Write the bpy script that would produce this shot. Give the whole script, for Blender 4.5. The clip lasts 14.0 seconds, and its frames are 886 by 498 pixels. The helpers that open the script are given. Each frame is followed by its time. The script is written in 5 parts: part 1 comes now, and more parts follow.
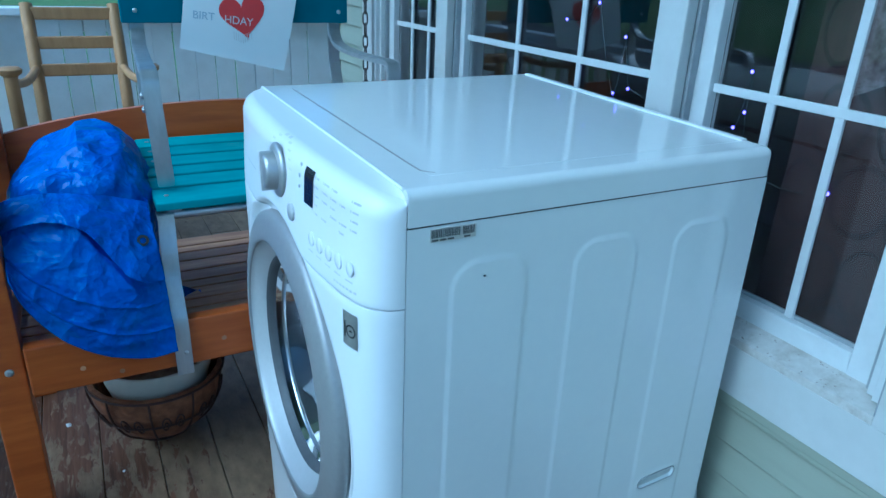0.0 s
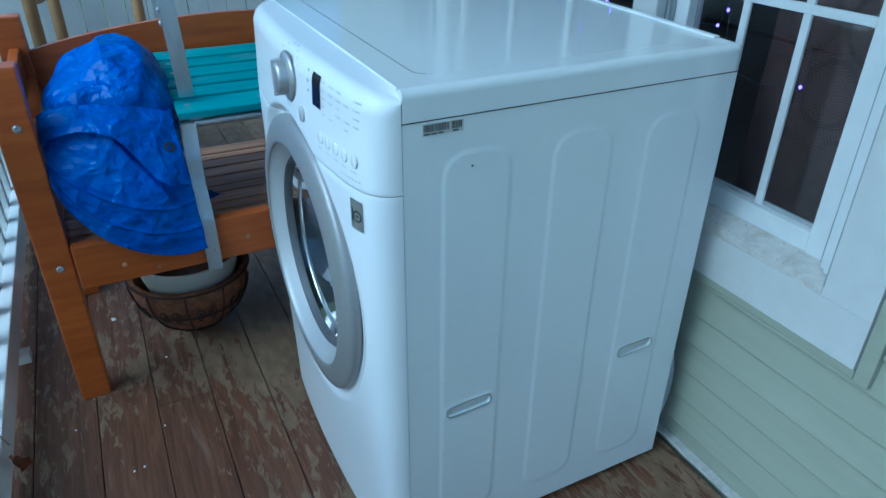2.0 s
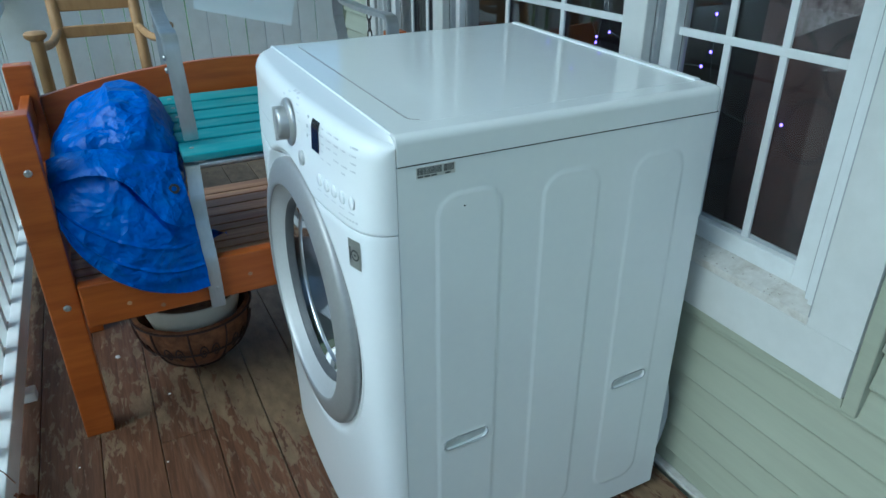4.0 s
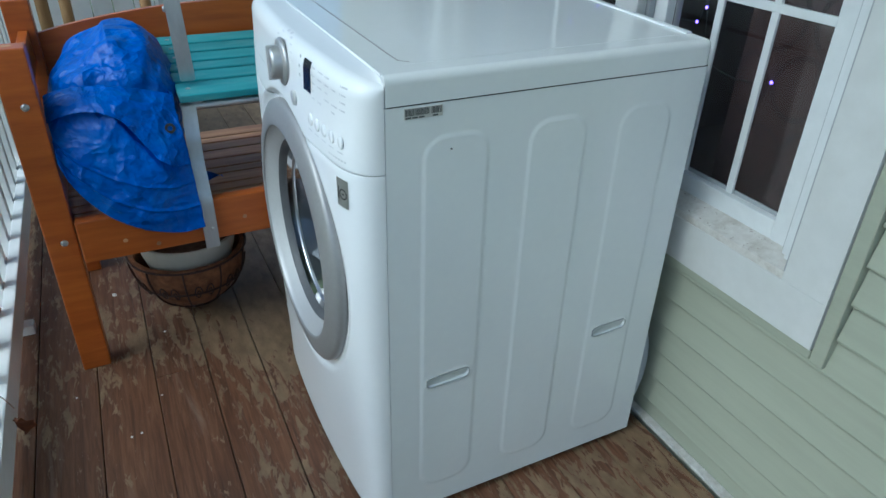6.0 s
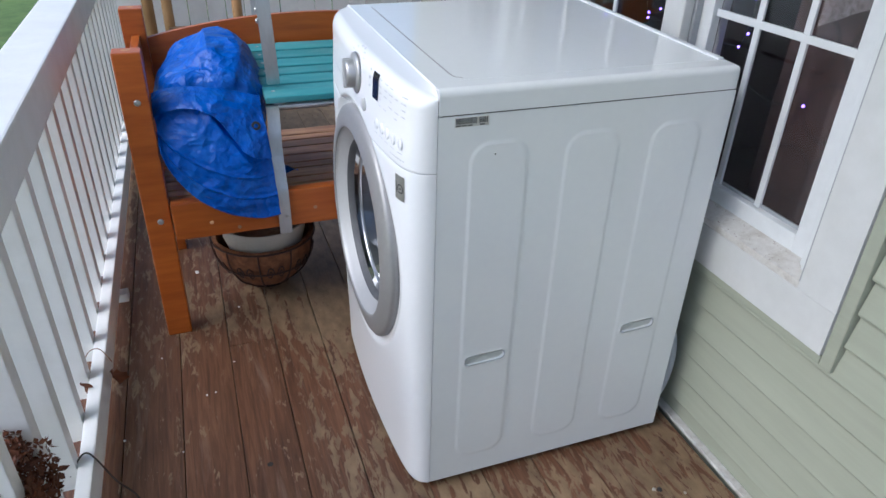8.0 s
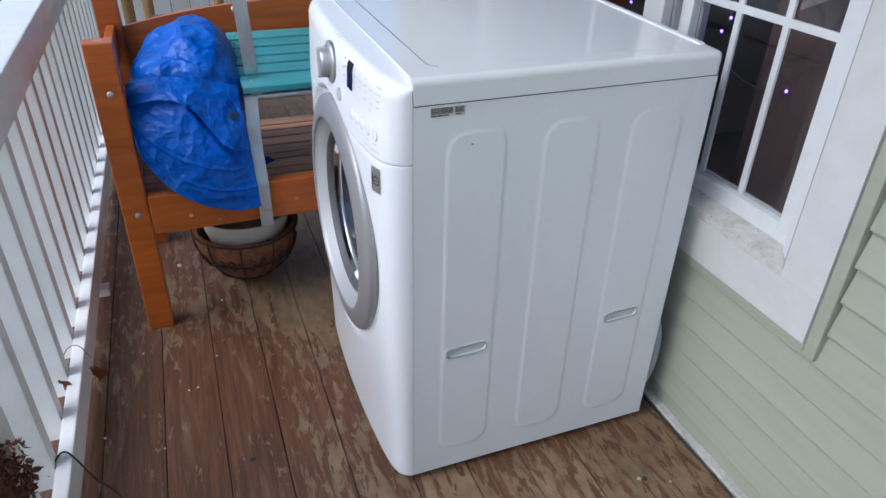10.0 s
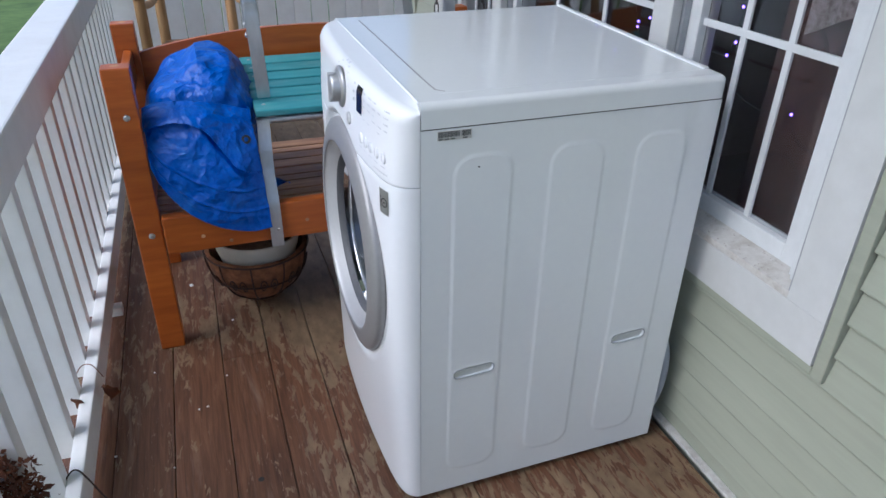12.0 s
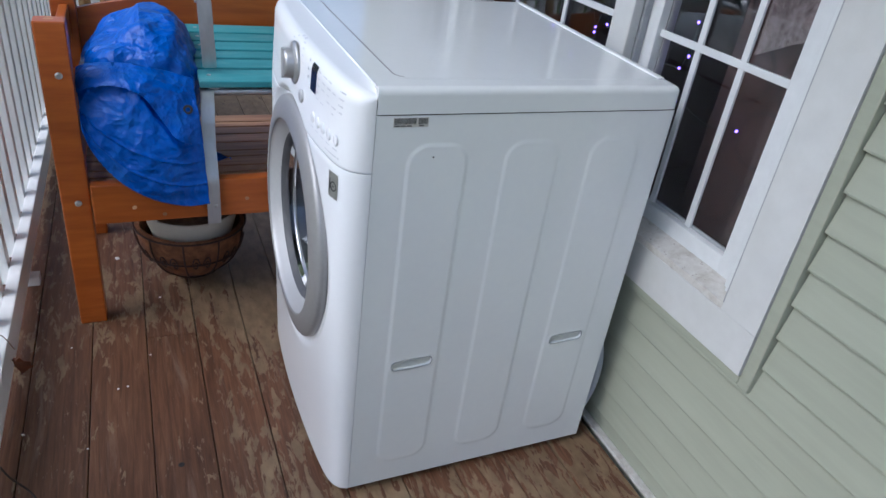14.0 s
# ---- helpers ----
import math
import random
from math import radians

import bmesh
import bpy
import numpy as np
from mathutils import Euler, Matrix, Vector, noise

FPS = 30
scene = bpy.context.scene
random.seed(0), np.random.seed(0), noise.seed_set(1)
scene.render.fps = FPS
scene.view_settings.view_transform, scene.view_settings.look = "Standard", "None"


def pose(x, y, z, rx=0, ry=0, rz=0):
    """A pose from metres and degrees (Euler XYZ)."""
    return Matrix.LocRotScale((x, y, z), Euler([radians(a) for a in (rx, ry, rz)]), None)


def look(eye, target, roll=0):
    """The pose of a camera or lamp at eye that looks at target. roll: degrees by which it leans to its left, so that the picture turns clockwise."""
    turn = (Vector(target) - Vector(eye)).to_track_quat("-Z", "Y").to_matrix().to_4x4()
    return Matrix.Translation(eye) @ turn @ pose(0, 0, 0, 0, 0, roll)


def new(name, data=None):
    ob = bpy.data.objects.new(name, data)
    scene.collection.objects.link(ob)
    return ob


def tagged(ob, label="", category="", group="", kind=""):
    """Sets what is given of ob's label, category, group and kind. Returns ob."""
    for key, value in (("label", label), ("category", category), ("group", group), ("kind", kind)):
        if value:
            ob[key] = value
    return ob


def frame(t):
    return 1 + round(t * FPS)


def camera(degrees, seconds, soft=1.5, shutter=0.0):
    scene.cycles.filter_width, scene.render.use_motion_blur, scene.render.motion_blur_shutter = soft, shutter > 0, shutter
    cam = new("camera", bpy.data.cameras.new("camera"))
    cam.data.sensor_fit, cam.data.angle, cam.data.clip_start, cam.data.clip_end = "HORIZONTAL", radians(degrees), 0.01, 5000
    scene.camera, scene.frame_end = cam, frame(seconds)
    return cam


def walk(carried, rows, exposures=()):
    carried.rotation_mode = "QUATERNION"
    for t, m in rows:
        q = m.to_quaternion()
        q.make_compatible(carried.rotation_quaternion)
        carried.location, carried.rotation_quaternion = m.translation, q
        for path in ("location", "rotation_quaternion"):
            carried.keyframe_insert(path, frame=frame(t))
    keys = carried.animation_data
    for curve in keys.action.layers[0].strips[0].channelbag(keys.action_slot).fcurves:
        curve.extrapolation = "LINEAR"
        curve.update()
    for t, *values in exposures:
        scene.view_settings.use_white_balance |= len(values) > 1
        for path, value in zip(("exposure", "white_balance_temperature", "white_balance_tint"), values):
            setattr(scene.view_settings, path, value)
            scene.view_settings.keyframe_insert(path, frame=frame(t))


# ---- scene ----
cam = camera(66.4, 14.0)
SKY, SUN = 0.14, 1.0
EXPOSURE = [(0.0, 0.22, 3760, -13), (0.5, 0.10, 3800, -13), (1.0, 0.06, 3860, -13), (2.0, 0.04, 4000, -13), (3.2, 0.16, 4400, -13), (5.3, 0.14, 4920, -9), (6.5, 0.23, 4950, -4), (7.5, 0.45, 5280, 2), (8.2, 0.48, 5380, 10), (10.3, 0.43, 5300, 10), (14.0, 0.29, 5270, 10)]
PATH = [
    (0, (-0.318, -0.677, 1.213), (0.564, 0.947, 0.448), 2.3),
    (0.5, (-0.297, -0.734, 1.228), (0.686, 0.8, 0.404), 2.1),
    (1, (-0.344, -0.772, 1.229), (0.543, 0.749, 0.281), 2.9),
    (1.5, (-0.346, -0.796, 1.23), (0.475, 0.749, 0.261), 2.2),
    (2, (-0.349, -0.81, 1.241), (0.439, 0.733, 0.241), 0.5),
    (2.5, (-0.347, -0.824, 1.251), (0.428, 0.726, 0.252), -0.7),
    (3, (-0.355, -0.823, 1.264), (0.455, 0.746, 0.325), 0.3),
    (3.2, (-0.347, -0.828, 1.27), (0.453, 0.762, 0.357), -0.4),
    (5.3, (-0.365, -0.86, 1.24), (0.442, 0.695, 0.275), 0.2),
    (5.5, (-0.365, -0.865, 1.235), (0.431, 0.675, 0.238), 0.1),
    (6, (-0.349, -0.891, 1.257), (0.428, 0.643, 0.237), 1.6),
    (6.5, (-0.369, -0.977, 1.29), (0.426, 0.548, 0.269), 6.7),
    (7, (-0.403, -1.04, 1.29), (0.328, 0.501, 0.247), 6.3),
    (7.5, (-0.385, -1.057, 1.31), (0.25, 0.55, 0.303), 2.2),
    (8, (-0.379, -1.048, 1.318), (0.23, 0.567, 0.308), 1.8),
    (10.5, (-0.341, -1.034, 1.317), (0.285, 0.551, 0.269), 1.3),
    (11, (-0.346, -1.033, 1.318), (0.275, 0.558, 0.277), 0.9),
    (11.5, (-0.34, -1.049, 1.326), (0.272, 0.572, 0.326), 1.6),
    (12, (-0.342, -1.05, 1.326), (0.259, 0.58, 0.334), 1.0),
    (12.5, (-0.337, -1.049, 1.318), (0.289, 0.542, 0.28), 2.5),
    (13, (-0.34, -1.045, 1.317), (0.357, 0.499, 0.253), 5.7),
    (13.5, (-0.345, -1.038, 1.316), (0.429, 0.543, 0.366), 7.1),
    (14, (-0.356, -1.025, 1.311), (0.42, 0.525, 0.313), 8.1),
]
walk(cam, [(t, look(eye, target, roll)) for t, eye, target, roll in PATH], EXPOSURE)

# ---- world and light ----
world = bpy.data.worlds.new("sky")
scene.world = world
world.use_nodes = True
wn = world.node_tree
wn.nodes.clear()
sky = wn.nodes.new("ShaderNodeTexSky")
sky.sky_type = "NISHITA"
sky.sun_disc = False
sky.sun_elevation = radians(40)
sky.sun_rotation = radians(-97)
sky.air_density, sky.dust_density, sky.ozone_density = 1.0, 4.0, 1.0
bg = wn.nodes.new("ShaderNodeBackground")
bg.inputs["Strength"].default_value = SKY
out = wn.nodes.new("ShaderNodeOutputWorld")
wn.links.new(sky.outputs[0], bg.inputs[0])
wn.links.new(bg.outputs[0], out.inputs[0])

sun = new("sun", bpy.data.lights.new("sun", "SUN"))
sun.data.energy, sun.data.angle, sun.data.color = SUN, radians(40), (1.0, 0.97, 0.93)
sun.matrix_world = look((-4.9, -1.0, 6.4), (0, 0, 0))


# ---- materials ----
def material(name, color, rough=0.5, metal=0.0, grain=None, color2=None, bump=0.0, scale=30.0, stretch=(1, 1, 1),
             stain_sheen=None, stain_sheen_scale=3.0, stain_sheen_amount=0.3, coat=0.0, spec=0.5, vary=0.0):
    """A surface with grain (fine noise between two colours), stains or the tarp's painted sheen (coarse noise), bump
    and a change from piece to piece.
    """
    m = bpy.data.materials.new(name)
    m.use_nodes = True
    t = m.node_tree
    n, l = t.nodes, t.links
    b = n["Principled BSDF"]
    b.inputs["Roughness"].default_value = rough
    b.inputs["Metallic"].default_value = metal
    b.inputs["Coat Weight"].default_value = coat
    b.inputs["Specular IOR Level"].default_value = spec
    tc = n.new("ShaderNodeTexCoord")
    info = n.new("ShaderNodeObjectInfo")
    shift = n.new("ShaderNodeVectorMath")
    shift.operation = "MULTIPLY_ADD"
    l.new(tc.outputs["Object"], shift.inputs[0])
    shift.inputs[1].default_value = stretch
    spread = n.new("ShaderNodeVectorMath")
    spread.operation = "SCALE"
    spread.inputs[0].default_value = (7.3, 5.1, 3.7)
    l.new(info.outputs["Random"], spread.inputs["Scale"])
    l.new(spread.outputs[0], shift.inputs[2])
    fine = n.new("ShaderNodeTexNoise")
    fine.inputs["Scale"].default_value, fine.inputs["Detail"].default_value = scale, 8
    fine.inputs["Roughness"].default_value = 0.6
    l.new(shift.outputs[0], fine.inputs["Vector"])
    ramp = n.new("ShaderNodeValToRGB")
    ramp.color_ramp.elements[0].position, ramp.color_ramp.elements[1].position = 0.32, 0.68
    c2 = color2 or tuple(c * 0.8 for c in color)
    ramp.color_ramp.elements[0].color, ramp.color_ramp.elements[1].color = (*c2, 1), (*color, 1)
    l.new(fine.outputs["Fac"], ramp.inputs[0])
    last = ramp.outputs[0]
    if stain_sheen:
        coarse = n.new("ShaderNodeTexNoise")
        coarse.inputs["Scale"].default_value, coarse.inputs["Detail"].default_value = stain_sheen_scale, 6
        coarse.inputs["Roughness"].default_value = 0.65
        l.new(shift.outputs[0], coarse.inputs["Vector"])
        r2 = n.new("ShaderNodeValToRGB")
        r2.color_ramp.elements[0].position, r2.color_ramp.elements[1].position = 0.5, 0.72
        r2.color_ramp.elements[1].color = (stain_sheen_amount,) * 3 + (1,)
        r2.color_ramp.elements[0].color = (0, 0, 0, 1)
        l.new(coarse.outputs["Fac"], r2.inputs[0])
        mx = n.new("ShaderNodeMix")
        mx.data_type = "RGBA"
        l.new(r2.outputs[0], mx.inputs["Factor"])
        l.new(last, mx.inputs[6])
        mx.inputs[7].default_value = (*stain_sheen, 1)
        last = mx.outputs[2]
    if vary:
        hsv = n.new("ShaderNodeHueSaturation")
        span = n.new("ShaderNodeMapRange")
        span.inputs["To Min"].default_value, span.inputs["To Max"].default_value = 1 - vary, 1 + vary
        l.new(info.outputs["Random"], span.inputs[0])
        l.new(span.outputs[0], hsv.inputs["Value"])
        l.new(last, hsv.inputs["Color"])
        last = hsv.outputs[0]
    l.new(last, b.inputs["Base Color"])
    if bump:
        bp = n.new("ShaderNodeBump")
        bp.inputs["Strength"].default_value, bp.inputs["Distance"].default_value = bump, 0.004
        l.new(fine.outputs["Fac"], bp.inputs["Height"])
        l.new(bp.outputs[0], b.inputs["Normal"])
    return m


def deck_material():
    """Brown deck wood with long grain, from which a pale paint has flaked."""
    m = bpy.data.materials.new("worn_deck_wood")
    m.use_nodes = True
    t = m.node_tree
    n, l = t.nodes, t.links
    b = n["Principled BSDF"]
    tc = n.new("ShaderNodeTexCoord")
    geo = n.new("ShaderNodeNewGeometry")
    info = n.new("ShaderNodeObjectInfo")

    def noise_of(src, scale, mul, detail=8, rough=0.6, distortion=0.0):
        mp = n.new("ShaderNodeVectorMath")
        mp.operation = "MULTIPLY"
        mp.inputs[1].default_value = mul
        l.new(src, mp.inputs[0])
        sh = n.new("ShaderNodeVectorMath")
        sh.operation = "ADD"
        l.new(mp.outputs[0], sh.inputs[0])
        k = n.new("ShaderNodeVectorMath")
        k.operation = "SCALE"
        k.inputs[0].default_value = (11, 3, 17)
        l.new(info.outputs["Random"], k.inputs["Scale"])
        l.new(k.outputs[0], sh.inputs[1])
        x = n.new("ShaderNodeTexNoise")
        x.inputs["Scale"].default_value, x.inputs["Detail"].default_value = scale, detail
        x.inputs["Roughness"].default_value, x.inputs["Distortion"].default_value = rough, distortion
        l.new(sh.outputs[0], x.inputs["Vector"])
        return x.outputs["Fac"]

    def ramp_of(fac, stops):
        r = n.new("ShaderNodeValToRGB")
        e = r.color_ramp.elements
        e[0].position, e[0].color = stops[0][0], (*stops[0][1], 1)
        e[1].position, e[1].color = stops[-1][0], (*stops[-1][1], 1)
        for p, c in stops[1:-1]:
            q = e.new(p)
            q.color = (*c, 1)
        l.new(fac, r.inputs[0])
        return r.outputs[0]

    def mix_of(fac, a, c):
        x = n.new("ShaderNodeMix")
        x.data_type = "RGBA"
        l.new(fac, x.inputs["Factor"])
        l.new(a, x.inputs[6])
        if isinstance(c, tuple):
            x.inputs[7].default_value = (*c, 1)
        else:
            l.new(c, x.inputs[7])
        return x.outputs[2]

    pos = geo.outputs["Position"]
    grain = noise_of(pos, 14, (6.0, 0.35, 1), 10, 0.65, 0.6)
    wood = ramp_of(grain, [(0.28, (0.058, 0.022, 0.011)), (0.5, (0.132, 0.057, 0.027)), (0.74, (0.215, 0.105, 0.052))])
    tone = noise_of(pos, 2.2, (1.6, 0.6, 1), 5)
    wood = mix_of(ramp_of(tone, [(0.42, (0, 0, 0)), (0.75, (0.4, 0.4, 0.4))]), wood, (0.045, 0.023, 0.012))
    # pale smears along the grain
    smear = noise_of(pos, 8, (3.0, 0.30, 1), 9, 0.7, 1.2)
    wood = mix_of(ramp_of(smear, [(0.56, (0, 0, 0)), (0.74, (0.5, 0.5, 0.5))]), wood, (0.26, 0.185, 0.135))
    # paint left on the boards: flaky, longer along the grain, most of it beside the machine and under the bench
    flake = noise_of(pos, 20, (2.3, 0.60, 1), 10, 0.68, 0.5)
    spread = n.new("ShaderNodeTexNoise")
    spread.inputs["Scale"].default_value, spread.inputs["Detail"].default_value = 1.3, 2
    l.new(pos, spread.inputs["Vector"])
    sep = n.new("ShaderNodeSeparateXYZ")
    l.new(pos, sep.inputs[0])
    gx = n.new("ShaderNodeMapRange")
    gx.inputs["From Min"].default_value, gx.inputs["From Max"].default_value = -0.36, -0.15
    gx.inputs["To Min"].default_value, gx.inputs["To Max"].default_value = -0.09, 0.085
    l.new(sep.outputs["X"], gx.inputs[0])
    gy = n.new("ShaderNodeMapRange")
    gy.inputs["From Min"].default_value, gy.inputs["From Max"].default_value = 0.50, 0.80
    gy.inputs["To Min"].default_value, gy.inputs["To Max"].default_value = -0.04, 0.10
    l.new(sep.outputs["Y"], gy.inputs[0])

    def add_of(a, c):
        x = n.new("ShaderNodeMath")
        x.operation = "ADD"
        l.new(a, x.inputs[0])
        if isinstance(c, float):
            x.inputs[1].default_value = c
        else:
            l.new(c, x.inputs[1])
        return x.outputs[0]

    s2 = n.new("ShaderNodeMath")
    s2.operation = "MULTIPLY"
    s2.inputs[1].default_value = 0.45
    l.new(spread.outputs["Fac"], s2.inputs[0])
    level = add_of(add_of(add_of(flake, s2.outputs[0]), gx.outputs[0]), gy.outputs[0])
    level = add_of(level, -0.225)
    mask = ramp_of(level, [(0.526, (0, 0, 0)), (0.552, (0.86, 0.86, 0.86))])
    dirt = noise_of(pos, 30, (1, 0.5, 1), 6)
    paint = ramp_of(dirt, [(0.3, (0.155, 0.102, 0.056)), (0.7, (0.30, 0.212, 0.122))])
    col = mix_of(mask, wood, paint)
    hsv = n.new("ShaderNodeHueSaturation")
    span = n.new("ShaderNodeMapRange")
    span.inputs["To Min"].default_value, span.inputs["To Max"].default_value = 0.8, 1.2
    l.new(info.outputs["Random"], span.inputs[0])
    l.new(span.outputs[0], hsv.inputs["Value"])
    l.new(col, hsv.inputs["Color"])
    l.new(hsv.outputs[0], b.inputs["Base Color"])
    rr = n.new("ShaderNodeMapRange")
    rr.inputs["To Min"].default_value, rr.inputs["To Max"].default_value = 0.38, 0.7
    l.new(tone, rr.inputs[0])
    l.new(rr.outputs[0], b.inputs["Roughness"])
    hsum = add_of(grain, mask)
    bp = n.new("ShaderNodeBump")
    bp.inputs["Strength"].default_value, bp.inputs["Distance"].default_value = 0.6, 0.002
    l.new(hsum, bp.inputs["Height"])
    l.new(bp.outputs[0], b.inputs["Normal"])
    return m


def tarp_material():
    """Blue woven plastic sheet: crumpled into small facets, with a fine weave and its whitish sheen painted in as paler
    patches.
    """
    m = material("blue_tarp", (0.005, 0.106, 0.53), 0.40, spec=0.32, color2=(0.003, 0.074, 0.42), scale=80, stain_sheen=(0.05, 0.22, 0.64), stain_sheen_scale=20, stain_sheen_amount=0.3)
    t = m.node_tree
    n, l = t.nodes, t.links
    tc = n.new("ShaderNodeTexCoord")
    warp = n.new("ShaderNodeTexNoise")
    warp.inputs["Scale"].default_value, warp.inputs["Detail"].default_value = 9, 3
    l.new(tc.outputs["Object"], warp.inputs["Vector"])
    push = n.new("ShaderNodeVectorMath")
    push.operation = "MULTIPLY_ADD"
    push.inputs[1].default_value = (0.08, 0.08, 0.08)
    l.new(warp.outputs["Color"], push.inputs[0])
    l.new(tc.outputs["Object"], push.inputs[2])
    last = None
    for scale, depth, strength in ((13, 0.022, 0.65), (31, 0.009, 0.65), (75, 0.003, 0.6)):
        v = n.new("ShaderNodeTexVoronoi")
        v.feature = "F1"
        v.inputs["Scale"].default_value = scale
        l.new(push.outputs[0], v.inputs["Vector"])
        bp = n.new("ShaderNodeBump")
        bp.inputs["Strength"].default_value, bp.inputs["Distance"].default_value = strength, depth
        l.new(v.outputs["Distance"], bp.inputs["Height"])
        if last:
            l.new(last, bp.inputs["Normal"])
        last = bp.outputs[0]
    l.new(last, n["Principled BSDF"].inputs["Normal"])
    return m


def plain(name, color, rough=0.5, metal=0.0, emit=0.0, spec=0.5):
    m = bpy.data.materials.new(name)
    m.use_nodes = True
    b = m.node_tree.nodes["Principled BSDF"]
    b.inputs["Base Color"].default_value = (*color, 1)
    b.inputs["Roughness"].default_value, b.inputs["Metallic"].default_value = rough, metal
    b.inputs["Specular IOR Level"].default_value = spec
    if emit:
        b.inputs["Emission Color"].default_value = (*color, 1)
        b.inputs["Emission Strength"].default_value = emit
    return m


def glass_material(name, rough=0.0, tint=(1, 1, 1), ior=1.52):
    """Clear pane: passes light straight through and mirrors by Fresnel."""
    m = bpy.data.materials.new(name)
    m.use_nodes = True
    t = m.node_tree
    t.nodes.clear()
    tr = t.nodes.new("ShaderNodeBsdfTransparent")
    tr.inputs[0].default_value = (*tint, 1)
    gl = t.nodes.new("ShaderNodeBsdfGlossy")
    gl.inputs["Roughness"].default_value = rough
    fr = t.nodes.new("ShaderNodeFresnel")
    fr.inputs["IOR"].default_value = ior
    mx = t.nodes.new("ShaderNodeMixShader")
    o = t.nodes.new("ShaderNodeOutputMaterial")
    t.links.new(fr.outputs[0], mx.inputs[0])
    t.links.new(tr.outputs[0], mx.inputs[1])
    t.links.new(gl.outputs[0], mx.inputs[2])
    t.links.new(mx.outputs[0], o.inputs[0])
    return m


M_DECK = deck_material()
M_ENAMEL = material("white_enamel", (0.80, 0.82, 0.82), 0.075, color2=(0.785, 0.805, 0.81), scale=60, stain_sheen=(0.70, 0.70, 0.68), stain_sheen_scale=5, stain_sheen_amount=0.12, coat=0.3)
M_PLASTIC = material("white_plastic", (0.80, 0.81, 0.82), 0.24, color2=(0.79, 0.80, 0.81), scale=90, stain_sheen=(0.72, 0.72, 0.70), stain_sheen_scale=6, stain_sheen_amount=0.1)
M_SILVER = material("silver_plastic", (0.34, 0.335, 0.33), 0.42, metal=0.35, color2=(0.315, 0.31, 0.305), scale=120)
M_SILVER_LIGHT = material("light_silver_plastic", (0.56, 0.56, 0.56), 0.40, metal=0.25, color2=(0.53, 0.53, 0.53), scale=120)
M_KNOB = material("satin_silver_knob", (0.44, 0.44, 0.445), 0.34, metal=0.55, color2=(0.41, 0.41, 0.415), scale=120)
M_RUBBER = material("grey_rubber", (0.10, 0.10, 0.105), 0.5, color2=(0.08, 0.08, 0.085), scale=40)
M_STEEL = material("drum_steel", (0.55, 0.55, 0.56), 0.28, metal=1.0, color2=(0.45, 0.45, 0.46), scale=25)
M_DOORGLASS = glass_material("door_glass", 0.02, (0.42, 0.43, 0.46), 1.65)
M_SLOT_SHADE = material("slot_shade_grey", (0.68, 0.69, 0.65), 0.5, color2=(0.60, 0.61, 0.57), scale=40)
M_PANE = plain("window_glass", (1.0, 1.0, 1.0), 0.0)
M_PANE.node_tree.nodes["Principled BSDF"].inputs["Transmission Weight"].default_value = 1.0
M_PANE.node_tree.nodes["Principled BSDF"].inputs["IOR"].default_value = 1.5
M_SCREEN = plain("dark_screen", (0.010, 0.010, 0.014), 0.25, spec=0.25)
M_BLACK = material("black_plastic", (0.025, 0.025, 0.026), 0.5, scale=50)
M_PRINT = material("grey_print", (0.56, 0.57, 0.60), 0.5, scale=80)
M_STICKER = material("sticker_paper", (0.58, 0.57, 0.53), 0.5, color2=(0.50, 0.49, 0.45), scale=120)
M_BARS = material("faded_black_print", (0.11, 0.11, 0.11), 0.5, scale=80)
M_BADGE = material("badge_metal", (0.36, 0.355, 0.33), 0.35, metal=0.5, scale=60)
M_WHITE = material("white_paint", (0.59, 0.60, 0.59), 0.42, color2=(0.54, 0.55, 0.54), scale=16, bump=0.08, stain_sheen=(0.52, 0.51, 0.47), stain_sheen_scale=7, stain_sheen_amount=0.35, vary=0.04)
M_SILL = material("grimy_sill_paint", (0.60, 0.59, 0.56), 0.6, color2=(0.50, 0.48, 0.45), scale=60, bump=0.25, stain_sheen=(0.33, 0.30, 0.25), stain_sheen_scale=24, stain_sheen_amount=0.7)
M_WHITE_OLD = material("weathered_white_paint", (0.87, 0.87, 0.86), 0.5, color2=(0.81, 0.81, 0.80), scale=22, bump=0.12, stain_sheen=(0.50, 0.47, 0.42), stain_sheen_scale=11, stain_sheen_amount=0.25, vary=0.05)
M_VINYL = material("white_vinyl", (0.68, 0.70, 0.71), 0.32, color2=(0.63, 0.65, 0.66), scale=30, stain_sheen=(0.55, 0.55, 0.53), stain_sheen_scale=12, stain_sheen_amount=0.25)
M_GROOVE = material("grey_jamb_liner", (0.36, 0.38, 0.40), 0.5, scale=30)
M_SIDING = material("cream_green_siding", (0.345, 0.366, 0.290), 0.5, color2=(0.315, 0.336, 0.265), scale=18, stretch=(1, 0.25, 3), bump=0.06, stain_sheen=(0.32, 0.33, 0.26), stain_sheen_scale=2.5, stain_sheen_amount=0.3, vary=0.03)
M_ORANGE = material("orange_stained_wood", (0.52, 0.135, 0.018), 0.36, color2=(0.39, 0.088, 0.011), scale=9, stretch=(0.6, 1, 5), bump=0.05, stain_sheen=(0.25, 0.055, 0.009), stain_sheen_scale=5, stain_sheen_amount=0.5, vary=0.06)
M_ORANGE_H = material("orange_stained_board", (0.52, 0.135, 0.018), 0.36, color2=(0.39, 0.088, 0.011), scale=9, stretch=(0.5, 3, 5), bump=0.05, stain_sheen=(0.25, 0.055, 0.009), stain_sheen_scale=5, stain_sheen_amount=0.5, vary=0.06)
